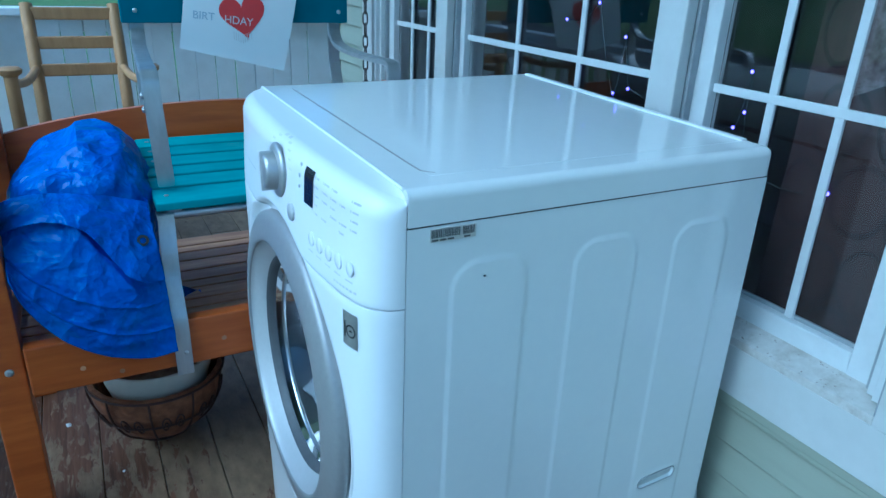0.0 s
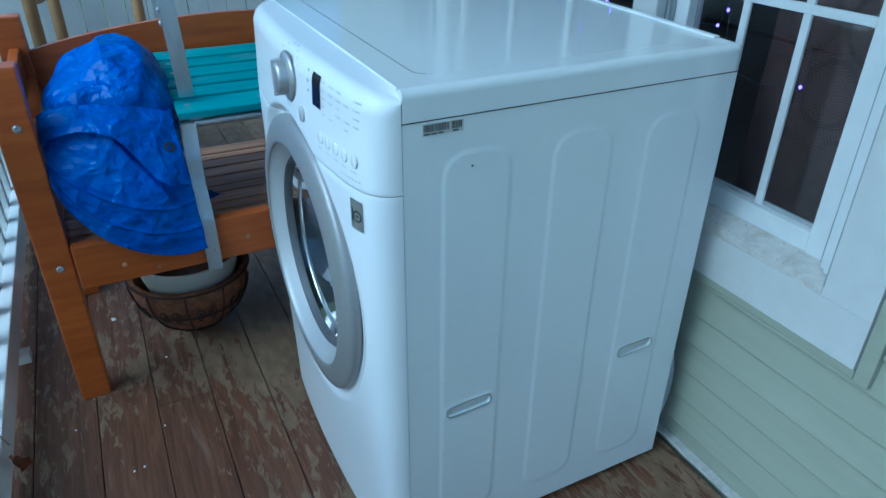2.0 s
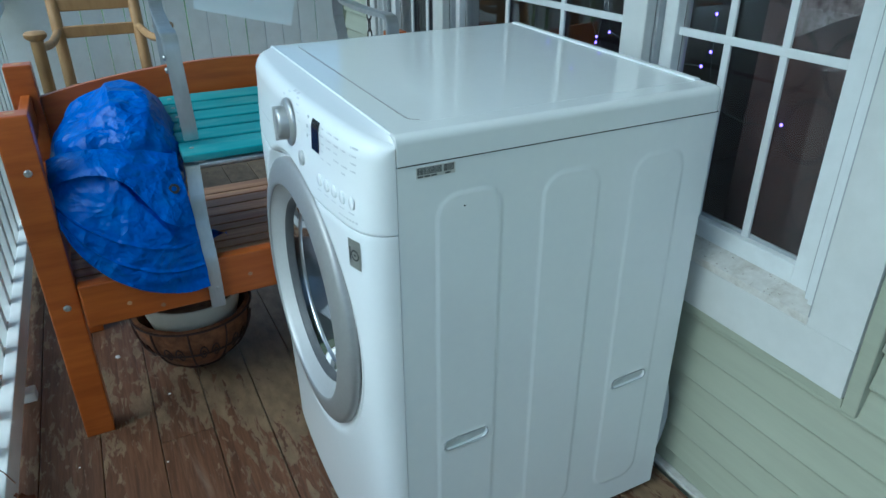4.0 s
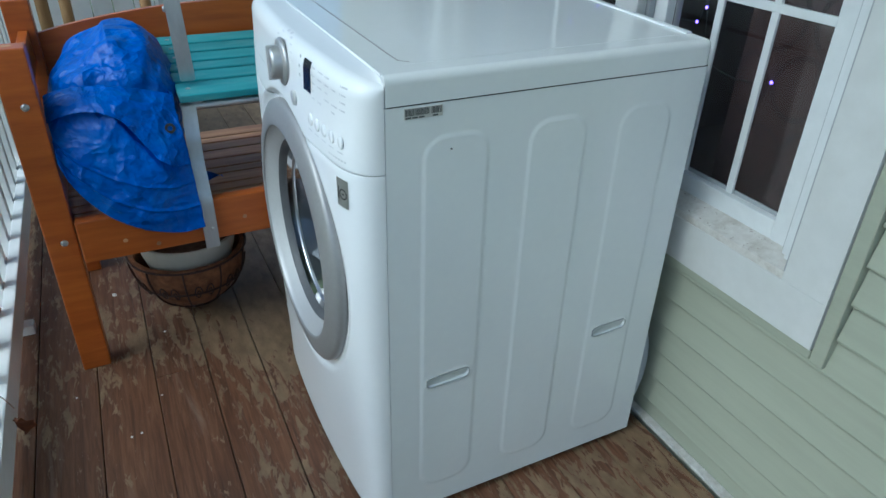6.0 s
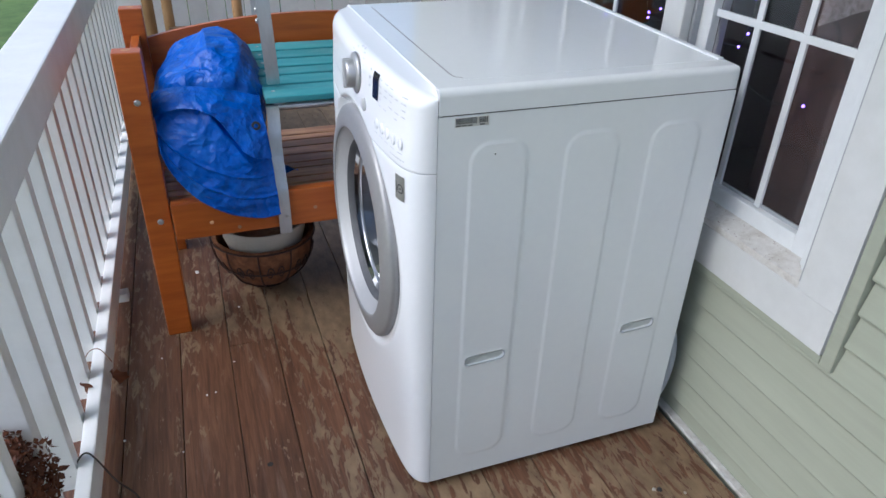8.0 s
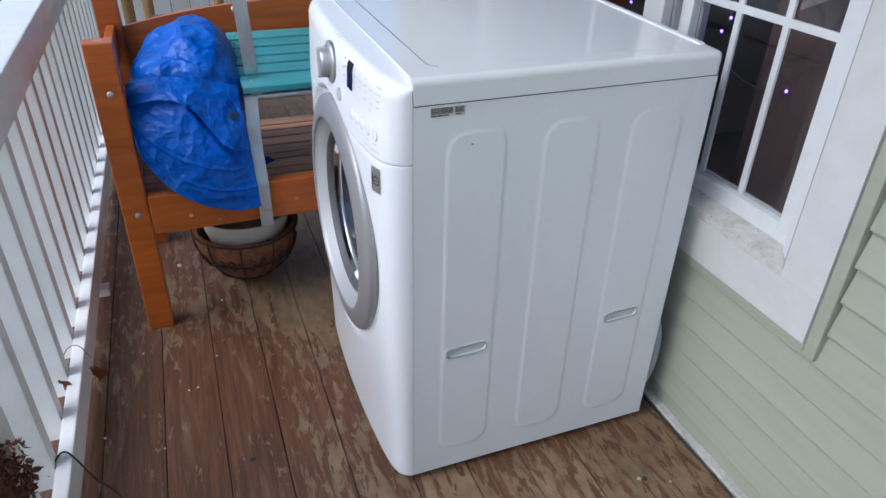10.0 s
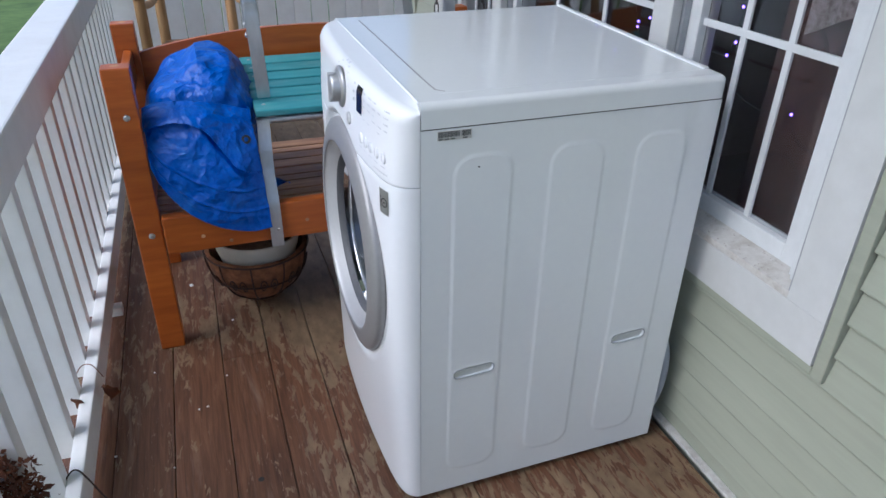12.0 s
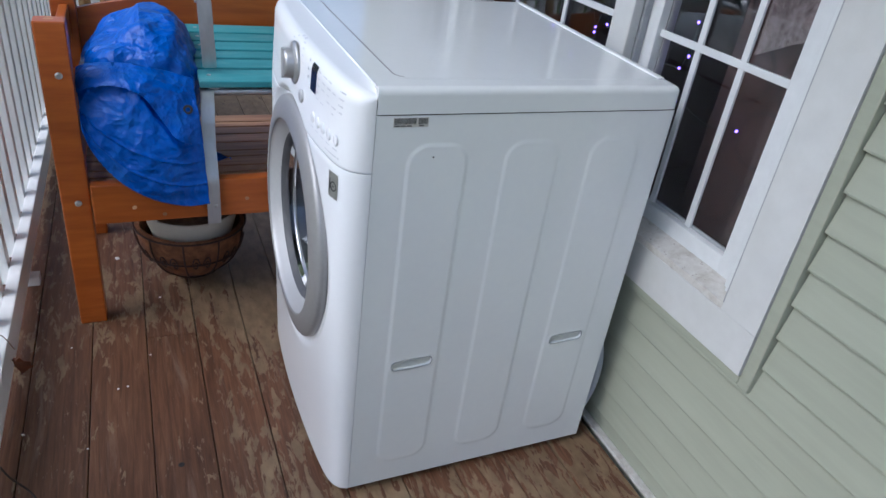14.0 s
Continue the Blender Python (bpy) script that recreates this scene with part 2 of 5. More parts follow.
M_SLAT = material("bare_slat_wood", (0.60, 0.345, 0.170), 0.55, color2=(0.40, 0.190, 0.098), scale=10, stretch=(0.5, 6, 4), bump=0.1, stain_sheen=(0.26, 0.115, 0.07), stain_sheen_scale=6, stain_sheen_amount=0.5, vary=0.3)
M_TEAL = material("teal_paint", (0.085, 0.360, 0.385), 0.45, color2=(0.055, 0.285, 0.315), scale=14, stretch=(0.5, 2, 2), bump=0.1, stain_sheen=(0.30, 0.46, 0.46), stain_sheen_scale=12, stain_sheen_amount=0.4, vary=0.08)
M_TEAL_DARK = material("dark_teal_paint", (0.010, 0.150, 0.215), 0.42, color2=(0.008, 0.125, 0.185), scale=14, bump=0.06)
M_ALU = material("aluminium", (0.62, 0.63, 0.65), 0.4, metal=0.85, color2=(0.52, 0.53, 0.55), scale=40, stretch=(1, 1, 0.3), stain_sheen=(0.36, 0.36, 0.36), stain_sheen_scale=14, stain_sheen_amount=0.4)
M_BOLT = material("zinc_bolt", (0.62, 0.62, 0.62), 0.35, metal=0.9, scale=60)
M_CHAIN = material("dark_chain_steel", (0.10, 0.09, 0.085), 0.5, metal=0.7, scale=60)
M_TARP = tarp_material()
M_PINE = material("peeled_log_wood", (0.47, 0.285, 0.120), 0.5, color2=(0.37, 0.205, 0.080), scale=9, stretch=(3, 3, 0.6), bump=0.1, stain_sheen=(0.25, 0.13, 0.05), stain_sheen_scale=8, stain_sheen_amount=0.5)
M_WEAVE = material("woven_splint", (0.36, 0.23, 0.12), 0.6, color2=(0.16, 0.08, 0.04), scale=22, bump=0.3, vary=0.2)
M_COCO = material("coir_liner", (0.27, 0.112, 0.046), 0.9, color2=(0.11, 0.042, 0.019), scale=34, bump=0.9, stain_sheen=(0.06, 0.028, 0.015), stain_sheen_scale=9, stain_sheen_amount=0.6)
M_WIRE = material("rusty_wire", (0.055, 0.026, 0.019), 0.7, metal=0.15, scale=50)
M_CREAM = material("cream_pot", (0.60, 0.57, 0.49), 0.4, color2=(0.54, 0.51, 0.43), scale=12, stain_sheen=(0.34, 0.31, 0.25), stain_sheen_scale=8, stain_sheen_amount=0.4)
M_SOIL = material("dry_soil", (0.20, 0.16, 0.13), 0.9, color2=(0.11, 0.085, 0.07), scale=60, bump=0.8)
M_PAPER = material("printer_paper", (0.88, 0.89, 0.90), 0.6, color2=(0.85, 0.86, 0.87), scale=8)
M_RED = material("red_print", (0.62, 0.045, 0.045), 0.5, color2=(0.55, 0.05, 0.05), scale=60)
M_PALE = material("pale_print", (0.55, 0.62, 0.72), 0.6, scale=60)
M_WHITEPRINT = material("white_print", (0.82, 0.80, 0.80), 0.6, scale=60)
M_DRY = material("dry_leaf_brown", (0.19, 0.058, 0.020), 0.75, color2=(0.075, 0.022, 0.010), scale=30, bump=0.3, vary=0.35)
M_DRY_LIGHT = material("dry_flower_brown", (0.24, 0.110, 0.050), 0.8, color2=(0.12, 0.048, 0.022), scale=40, vary=0.4)
M_TWIG = material("twig_bark", (0.060, 0.045, 0.038), 0.8, scale=50)
M_GRASS = material("lawn", (0.145, 0.225, 0.055), 0.9, color2=(0.075, 0.130, 0.030), scale=3, bump=0.5, stain_sheen=(0.17, 0.115, 0.05), stain_sheen_scale=0.45, stain_sheen_amount=0.7)
M_CEIL = material("porch_ceiling_paint", (0.74, 0.75, 0.75), 0.5, color2=(0.70, 0.71, 0.71), scale=10)
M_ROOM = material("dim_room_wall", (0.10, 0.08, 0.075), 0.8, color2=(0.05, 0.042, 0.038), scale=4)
M_CURTAIN = material("brown_curtain", (0.100, 0.054, 0.048), 0.85, color2=(0.066, 0.035, 0.031), scale=40, stretch=(1, 1, 0.2), stain_sheen=(0.085, 0.045, 0.038), stain_sheen_scale=9, stain_sheen_amount=0.5)
M_RING = material("curtain_ring_pattern", (0.030, 0.011, 0.010), 0.85, color2=(0.045, 0.018, 0.016), scale=50)
M_LACE = material("pale_lace", (0.36, 0.31, 0.31), 0.8, color2=(0.12, 0.085, 0.085), scale=55, bump=0.3)
M_LED = plain("violet_led", (0.27, 0.14, 1.0), 0.4, emit=4.5)
M_CORD = material("green_cord", (0.012, 0.022, 0.016), 0.6, scale=40)
M_DIRT = material("sill_dirt", (0.46, 0.43, 0.38), 0.8, color2=(0.26, 0.23, 0.20), scale=70, bump=0.5)
M_HOSE = material("grey_hose", (0.42, 0.45, 0.50), 0.4, color2=(0.36, 0.39, 0.44), scale=40)
M_ROOF = material("shingle_grey", (0.12, 0.12, 0.125), 0.85, scale=20, bump=0.4)
M_BARK = material("tree_bark", (0.10, 0.075, 0.055), 0.9, color2=(0.05, 0.038, 0.03), scale=12, stretch=(3, 3, 0.5), bump=0.6)
M_LEAF = material("dull_foliage", (0.075, 0.105, 0.035), 0.7, color2=(0.045, 0.060, 0.02), scale=5, vary=0.3)
M_ROAD = material("asphalt", (0.055, 0.055, 0.056), 0.85, color2=(0.04, 0.04, 0.041), scale=40, bump=0.4)
M_CARPAINT = material("dark_car_paint", (0.03, 0.035, 0.045), 0.18, color2=(0.028, 0.032, 0.042), scale=20, coat=0.6)
M_TYRE = material("tyre_rubber", (0.018, 0.018, 0.018), 0.7, scale=60)
M_CARGLASS = plain("car_glass", (0.02, 0.025, 0.03), 0.05)


# ---- building helpers ----
ORIGIN = {}


def thing(name, at, label, category, group="", kind=""):
    ob = new(name)
    ob.empty_display_size = 0.05
    ob.location = at
    ORIGIN[ob.name] = Vector(at)
    return tagged(ob, label, category, group, kind)


def part(name, bm, mat, parent, label="", smooth=False, kind="", extra=()):
    """Links a bmesh, whose points are given in the world, as one mesh under its thing."""
    o = ORIGIN[parent.name] if parent else Vector((0, 0, 0))
    bmesh.ops.translate(bm, vec=-o, verts=bm.verts)
    me = bpy.data.meshes.new(name)
    bm.to_mesh(me)
    bm.free()
    me.materials.append(mat)
    for m in extra:
        me.materials.append(m)
    if smooth:
        me.shade_smooth()
        me.set_sharp_from_angle(angle=radians(48))
    ob = new(name, me)
    ob.parent = parent
    ORIGIN[ob.name] = o
    return tagged(ob, label, "", "", kind)


def solo(name, bm, mat, label, category="", kind="", smooth=False, group=""):
    """A thing or a piece of the setting that is one mesh."""
    ob = part(name, bm, mat, None, label, smooth, kind)
    return tagged(ob, label, category, group, kind)


def box(x0, x1, y0, y1, z0, z1, bevel=0.003, bm=None, seg=2):
    """A box with its edges rounded."""
    own = bmesh.new()
    bmesh.ops.create_cube(own, size=1)
    for v in own.verts:
        v.co = Vector(((x0 + x1) / 2 + v.co.x * (x1 - x0), (y0 + y1) / 2 + v.co.y * (y1 - y0), (z0 + z1) / 2 + v.co.z * (z1 - z0)))
    if bevel:
        bmesh.ops.bevel(own, geom=own.edges[:], offset=bevel, segments=seg, profile=0.6, affect="EDGES")
    if bm is None:
        return own
    me = bpy.data.meshes.new("tmp")
    own.to_mesh(me)
    own.free()
    bm.from_mesh(me)
    bpy.data.meshes.remove(me)
    return bm


def tube(points, radius, sides=8, bm=None, closed=False, radii=None, flat=1.0):
    """A round bar along a line of points, capped."""
    bm = bm or bmesh.new()
    pts = [Vector(p) for p in points]
    rings = []
    count = len(pts)
    up = Vector((0, 0, 1))
    s = None
    for i, p in enumerate(pts):
        a = pts[(i - 1) % count] if closed or i else p
        b = pts[(i + 1) % count] if closed or i < count - 1 else p
        d = (b - a).normalized()
        if s is None:
            s = d.cross(up if abs(d.dot(up)) < 0.9 else Vector((0, 1, 0))).normalized()
        else:
            s = (s - d * s.dot(d)).normalized()
        w = s.cross(d)
        r = radii[i] if radii else radius
        rings.append([bm.verts.new(p + s * r * math.cos(2 * math.pi * k / sides) + w * flat * r * math.sin(2 * math.pi * k / sides)) for k in range(sides)])
    for i in range(count if closed else count - 1):
        r0, r1 = rings[i], rings[(i + 1) % count]
        for k in range(sides):
            bm.faces.new((r0[k], r0[(k + 1) % sides], r1[(k + 1) % sides], r1[k]))
    if not closed:
        bm.faces.new(rings[0][::-1])
        bm.faces.new(rings[-1])
    bmesh.ops.recalc_face_normals(bm, faces=bm.faces)
    return bm


def strap(points, width, thick, axis=(1, 0, 0)):
    """A flat metal bar that follows a line of points; its width lies along axis."""
    bm = bmesh.new()
    ax = Vector(axis)
    pts = [Vector(p) for p in points]
    rings = []
    for i, p in enumerate(pts):
        d = (pts[min(i + 1, len(pts) - 1)] - pts[max(i - 1, 0)]).normalized()
        s = d.cross(ax).normalized()
        rings.append([bm.verts.new(p + ax * a * width / 2 + s * c * thick / 2) for a, c in ((-1, -1), (1, -1), (1, 1), (-1, 1))])
    for r0, r1 in zip(rings, rings[1:]):
        for k in range(4):
            bm.faces.new((r0[k], r0[(k + 1) % 4], r1[(k + 1) % 4], r1[k]))
    bm.faces.new(rings[0][::-1])
    bm.faces.new(rings[-1])
    bmesh.ops.recalc_face_normals(bm, faces=bm.faces)
    sharp = [e for e in bm.edges if e.calc_face_angle(0) > 1.2]
    bmesh.ops.bevel(bm, geom=sharp, offset=min(thick, width) * 0.2, segments=2, affect="EDGES")
    return bm


def smooth_path(points, per=6):
    """Catmull-Rom through the points."""
    p = [Vector(q) for q in points]
    p = [2 * p[0] - p[1]] + p + [2 * p[-1] - p[-2]]
    line = []
    for i in range(1, len(p) - 2):
        for k in range(per):
            t = k / per
            line.append(0.5 * (2 * p[i] + (p[i + 1] - p[i - 1]) * t + (2 * p[i - 1] - 5 * p[i] + 4 * p[i + 1] - p[i + 2]) * t * t
                               + (3 * p[i] - p[i - 1] - 3 * p[i + 1] + p[i + 2]) * t ** 3))
    line.append(p[-2])
    return line


def lathe(profile, centre, axis="z", sides=48, bm=None, cap=False):
    """Turns a profile of (radius, height) round an axis through centre. Axis "x": heights run towards -x."""
    bm = bm or bmesh.new()
    c = Vector(centre)
    rings = []
    for r, h in profile:
        ring = []
        for k in range(sides):
            a = 2 * math.pi * k / sides
            q = Vector((r * math.cos(a), r * math.sin(a), h)) if axis == "z" else Vector((-h, r * math.cos(a), r * math.sin(a)))
            ring.append(bm.verts.new(c + q))
        rings.append(ring)
    for r0, r1 in zip(rings, rings[1:]):
        for k in range(sides):
            bm.faces.new((r0[k], r0[(k + 1) % sides], r1[(k + 1) % sides], r1[k]))
    for ring, rad in ((rings[0], profile[0][0]), (rings[-1], profile[-1][0])):
        if cap and rad > 1e-5:
            bm.faces.new(ring)
    bmesh.ops.remove_doubles(bm, verts=bm.verts, dist=1e-6)
    bmesh.ops.recalc_face_normals(bm, faces=bm.faces)
    return bm


def sheet(nu, nv, place):
    """A grid of points place(u, v), u and v from 0 to 1."""
    bm = bmesh.new()
    rows = [[bm.verts.new(place(i / nu, j / nv)) for i in range(nu + 1)] for j in range(nv + 1)]
    for j in range(nv):
        for i in range(nu):
            bm.faces.new((rows[j][i], rows[j][i + 1], rows[j + 1][i + 1], rows[j + 1][i]))
    return bm


def smoothstep(a, b, x):
    t = min(1.0, max(0.0, (x - a) / (b - a)))
    return t * t * (3 - 2 * t)


def bolt_head(at, facing, radius=0.008, height=0.004):
    """A round-headed bolt."""
    bm = lathe([(radius, 0), (radius * 0.95, height * 0.5), (radius * 0.6, height), (radius * 0.25, height * 1.05), (0.0, height * 0.8)], (0, 0, 0), sides=14)
    bmesh.ops.transform(bm, matrix=Vector(facing).to_track_quat("Z", "Y").to_matrix().to_4x4(), verts=bm.verts)
    bmesh.ops.translate(bm, vec=at, verts=bm.verts)
    return bm


def words(text, size, mat, parent, m, name="lettering", depth=0.0, lay=None):
    """Lettering in the built-in font, turned into a mesh at the pose m."""
    c = bpy.data.curves.new(name, "FONT")
    c.body, c.size, c.extrude = text, size, depth
    tmp = bpy.data.objects.new(name, c)
    scene.collection.objects.link(tmp)
    me = bpy.data.meshes.new_from_object(tmp)
    bpy.data.objects.remove(tmp)
    bm = bmesh.new()
    bm.from_mesh(me)
    bmesh.ops.transform(bm, matrix=m, verts=bm.verts)
    if lay:
        for v in bm.verts:
            v.co = lay(v.co.x, v.co.y, 0.0014)
    return part(name, bm, mat, parent)


# ---- large structure: ground, wall, windows, ceiling, railing ----
def ground_sheet():
    bm = bmesh.new()
    xs = [-400, -120, -40, -20, -12, -8, -6, -5, -4, -3.2, -2.6, -2, -1.5, -1.1, -0.7, 0, 2, 6, 20, 60, 400]
    ys = [-400, -100, -30, -10, -5, -2, -1, 0, 1, 2, 3, 4, 5, 6, 8, 11, 15, 22, 40, 100, 400]
    rows = [[bm.verts.new((x, y, -0.75 + (0.06 * noise.noise(Vector((x, y, 0)) * 0.6) if abs(x) < 30 and abs(y) < 30 else 0))) for x in xs] for y in ys]
    for a, b in zip(rows, rows[1:]):
        for i in range(len(xs) - 1):
            bm.faces.new((a[i], a[i + 1], b[i + 1], b[i]))
    return solo("ground", bm, M_GRASS, "patchy green lawn with brown leaf litter", kind="structure", smooth=True)


ground_sheet()

WALL_X, GLASS_X, FACE_X = 0.708, 0.765, 0.690
MID = 0.79
SILL, HEAD = 0.585, 1.95
OPEN0, OPEN1 = -0.242, 2 * MID + 0.242

# house wall behind the siding, with the window opening through it
bm = bmesh.new()
box(WALL_X + 0.012, 0.86, -4.0, OPEN0, -0.75, 2.65, 0, bm)
box(WALL_X + 0.012, 0.86, OPEN1, 2.30, -0.75, 2.65, 0, bm)
box(WALL_X + 0.012, 0.86, OPEN0, OPEN1, -0.75, SILL - 0.004, 0, bm)
box(WALL_X + 0.012, 0.86, OPEN0, OPEN1, HEAD, 2.65, 0, bm)
wall = solo("wall_house", bm, M_SIDING, "cream-green clapboard house wall", kind="structure")
# return wall past the house corner
solo("wall_return", box(0.864, 6.0, 2.15, 2.30, -0.75, 2.65, 0), M_SIDING, "cream-green house wall round the corner", kind="structure")
solo("corner_board", box(WALL_X - 0.012, WALL_X + 0.010, 2.22, 2.312, 0.0, 2.65, 0.003), M_SIDING, "painted corner board", kind="structure")


def clapboard(y0, y1, z):
    """One lap of siding: thick at its lower edge."""
    bm = bmesh.new()
    h = 0.0765
    sec = ((WALL_X + 0.012, z), (WALL_X - 0.006, z), (WALL_X - 0.0065, z + 0.004), (WALL_X + 0.0075, z + h), (WALL_X + 0.012, z + h))
    ends = [[bm.verts.new((x, y, zz)) for x, zz in sec] for y in (y0, y1)]
    for k in range(5):
        bm.faces.new((ends[0][k], ends[0][(k + 1) % 5], ends[1][(k + 1) % 5], ends[1][k]))
    bm.faces.new(ends[0])
    bm.faces.new(ends[1][::-1])
    bmesh.ops.recalc_face_normals(bm, faces=bm.faces)
    return bm


CAS_OUT0, CAS_OUT1 = -0.325, 2 * MID + 0.325
for k in range(-1, 33):
    z = 0.527 + 0.0765 * (k - 6)
    if z < 0.0:
        continue
    if 0.47 - 0.07 < z < 2.02:
        if z > 0.465:
            part("clapboard", clapboard(-4.0, CAS_OUT0 - 0.032, z), M_SIDING, wall)
            part("clapboard", clapboard(CAS_OUT1 + 0.032, 2.22, z), M_SIDING, wall)
        else:
            part("clapboard", clapboard(-4.0, 2.22, z), M_SIDING, wall)
    else:
        part("clapboard", clapboard(-4.0, 2.22, z), M_SIDING, wall)
solo("baseboard", box(WALL_X - 0.010, WALL_X + 0.011, -4.0, 2.22, 0.001, 0.012, 0.002), M_SILL, "dirty worn strip where the siding meets the deck", kind="structure")

# casing round the three windows, with the siding channel round it
cas = thing("trim", (FACE_X, MID, SILL), "white painted flat window casing", "trim", kind="structure")
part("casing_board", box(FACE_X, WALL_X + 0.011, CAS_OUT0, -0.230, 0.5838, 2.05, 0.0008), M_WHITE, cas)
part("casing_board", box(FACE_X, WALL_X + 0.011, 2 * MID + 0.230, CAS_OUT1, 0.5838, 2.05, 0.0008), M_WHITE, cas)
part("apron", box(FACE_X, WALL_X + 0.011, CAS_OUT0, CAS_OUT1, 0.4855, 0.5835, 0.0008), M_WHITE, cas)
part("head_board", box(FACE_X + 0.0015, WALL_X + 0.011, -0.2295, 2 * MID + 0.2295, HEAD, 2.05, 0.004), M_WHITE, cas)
part("channel", box(FACE_X + 0.004, WALL_X + 0.010, CAS_OUT0 - 0.030, CAS_OUT0 - 0.002, 0.462, 2.05, 0.003), M_SIDING, cas, "cream-green siding channel")
part("channel", box(FACE_X + 0.004, WALL_X + 0.010, CAS_OUT1 + 0.002, CAS_OUT1 + 0.030, 0.462, 2.05, 0.003), M_SIDING, cas, "cream-green siding channel")
part("channel", box(FACE_X + 0.006, WALL_X + 0.009, CAS_OUT0 - 0.001, CAS_OUT1 + 0.001, 0.463, 0.4835, 0.003), M_SIDING, cas, "cream-green siding channel")

# sloped sill with dirt lying on it
bm = bmesh.new()
sec = ((FACE_X + 0.001, 0.584), (FACE_X + 0.001, 0.600), (0.742, 0.614), (0.800, 0.616), (0.800, 0.584))
ends = [[bm.verts.new((x, y, z)) for x, z in sec] for y in (OPEN0 + 0.013, OPEN1 - 0.013)]
for k in range(5):
    bm.faces.new((ends[0][k], ends[0][(k + 1) % 5], ends[1][(k + 1) % 5], ends[1][k]))
bm.faces.new(ends[0])
bm.faces.new(ends[1][::-1])
bmesh.ops.recalc_face_normals(bm, faces=bm.faces)
part("sill", bm, M_SILL, cas, "dirty white sloping sill")
rng = random.Random(5)
bm = bmesh.new()
for k in range(40):
    y = rng.uniform(-0.19, 0.10)
    x = rng.choice((rng.gauss(0.699, 0.004), rng.gauss(0.735, 0.004)))
    x = min(max(x, FACE_X + 0.004), 0.741)
    s = rng.uniform(0.0004, 0.0011)
    z = 0.600 + (x - FACE_X) * 0.27
    box(x - s, x + s, y - s * rng.uniform(0.6, 2.5), y + s, z - 0.001, z + s * 0.7, 0, bm)
solo("sill_dirt", bm, M_DIRT, "crumbs of dirt and flaked paint along the sill", "dirt", kind="stuff")


def window_unit(name, y0, y1, cols):
    """A fixed pair of sashes with muntins; y0 and y1 bound the glass."""
    w = thing(name, (GLASS_X, (y0 + y1) / 2, 0.62), "white vinyl double-hung window with white grille bars", "window", kind="structure")
    st = 0.042
    for z0, z1, dx in ((0.653, 1.392, 0.0), (1.44, 1.90, 0.03)):
        x0, x1 = GLASS_X - 0.022 + dx, GLASS_X + 0.014 + dx
        f = part("window_frame", box(x0, x1, y0 - st, y0, z0 - 0.042, z1 + 0.040, 0.003), M_VINYL, w)
        part("stile", box(x0, x1, y1, y1 + st, z0 - 0.042, z1 + 0.040, 0.003), M_VINYL, f)
        part("rail", box(x0 + 0.001, x1 - 0.001, y0, y1, z0 - 0.042, z0, 0.003), M_VINYL, f)
        part("rail", box(x0 + 0.001, x1 - 0.001, y0, y1, z1, z1 + 0.040, 0.003), M_VINYL, f)
        part("spacer", box(GLASS_X - 0.004 + dx, GLASS_X + 0.002 + dx, y0 + 0.0005, y1 - 0.0005, z0 + 0.0005, z0 + 0.008, 0), M_GROOVE, f, "grey glazing strip")
        p = (y1 - y0) / cols
        for k in range(1, cols):
            y = y0 + p * k
            part("muntin", box(GLASS_X - 0.010 + dx, GLASS_X - 0.003 + dx, y - 0.0083, y + 0.0083, z0, z1, 0.002), M_VINYL, w)
        rows = 2
        for k in range(1, rows):
            z = z0 + (z1 - z0) * k / rows
            part("muntin", box(GLASS_X - 0.0105 + dx, GLASS_X - 0.0035 + dx, y0, y1, z - 0.0083, z + 0.0083, 0.002), M_VINYL, w)
        g = part("pane", box(GLASS_X + dx, GLASS_X + 0.003 + dx, y0 + 0.001, y1 - 0.001, z0 + 0.001, z1 - 0.001, 0), M_PANE, w, "clear reflecting glass")
        g.visible_shadow = False
    return w


window_unit("window_1", -0.145, 0.243, 3)
window_unit("window_2", 0.385, 1.195, 3)
window_unit("window_3", 2 * MID - 0.243, 2 * MID + 0.145, 3)
# jambs and mullions between the windows
jam = thing("trim", (0.74, MID, 0.616), "white mullions and jambs between the windows", "trim", kind="structure")
for y0, y1, x0 in ((0.283, 0.356, 0.695), (2 * MID - 0.356, 2 * MID - 0.283, 0.695)):
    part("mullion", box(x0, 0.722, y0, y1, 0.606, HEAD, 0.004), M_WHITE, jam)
    part("mullion", box(0.7222, 0.842, y0 + 0.014, y1 - 0.014, 0.618, HEAD, 0.001), M_VINYL, jam)
    part("liner", box(0.724, 0.742, y0 - 0.006, y0 + 0.013, 0.619, HEAD, 0.002), M_GROOVE, jam, "grey jamb liner")
    part("liner", box(0.724, 0.742, y1 - 0.013, y1 + 0.006, 0.619, HEAD, 0.002), M_GROOVE, jam, "grey jamb liner")
for y0, y1 in ((-0.2295, -0.214), (2 * MID + 0.214, 2 * MID + 0.2295)):
    part("jamb", box(0.700, 0.842, y0, y1, 0.618, HEAD, 0.002), M_VINYL, jam)
    ys = (y1 + 0.0004, y1 + 0.016) if y0 < 0 else (y0 - 0.016, y0 - 0.0004)
    part("stop", box(0.714, 0.7425, ys[0], ys[1], 0.617, HEAD, 0.002), M_VINYL, jam)
    ys = (y1 + 0.0164, y1 + 0.0265) if y0 < 0 else (y0 - 0.0265, y0 - 0.0164)
    part("stop", box(0.7285, 0.7425, ys[0], ys[1], 0.617, HEAD, 0.002), M_GROOVE, jam)

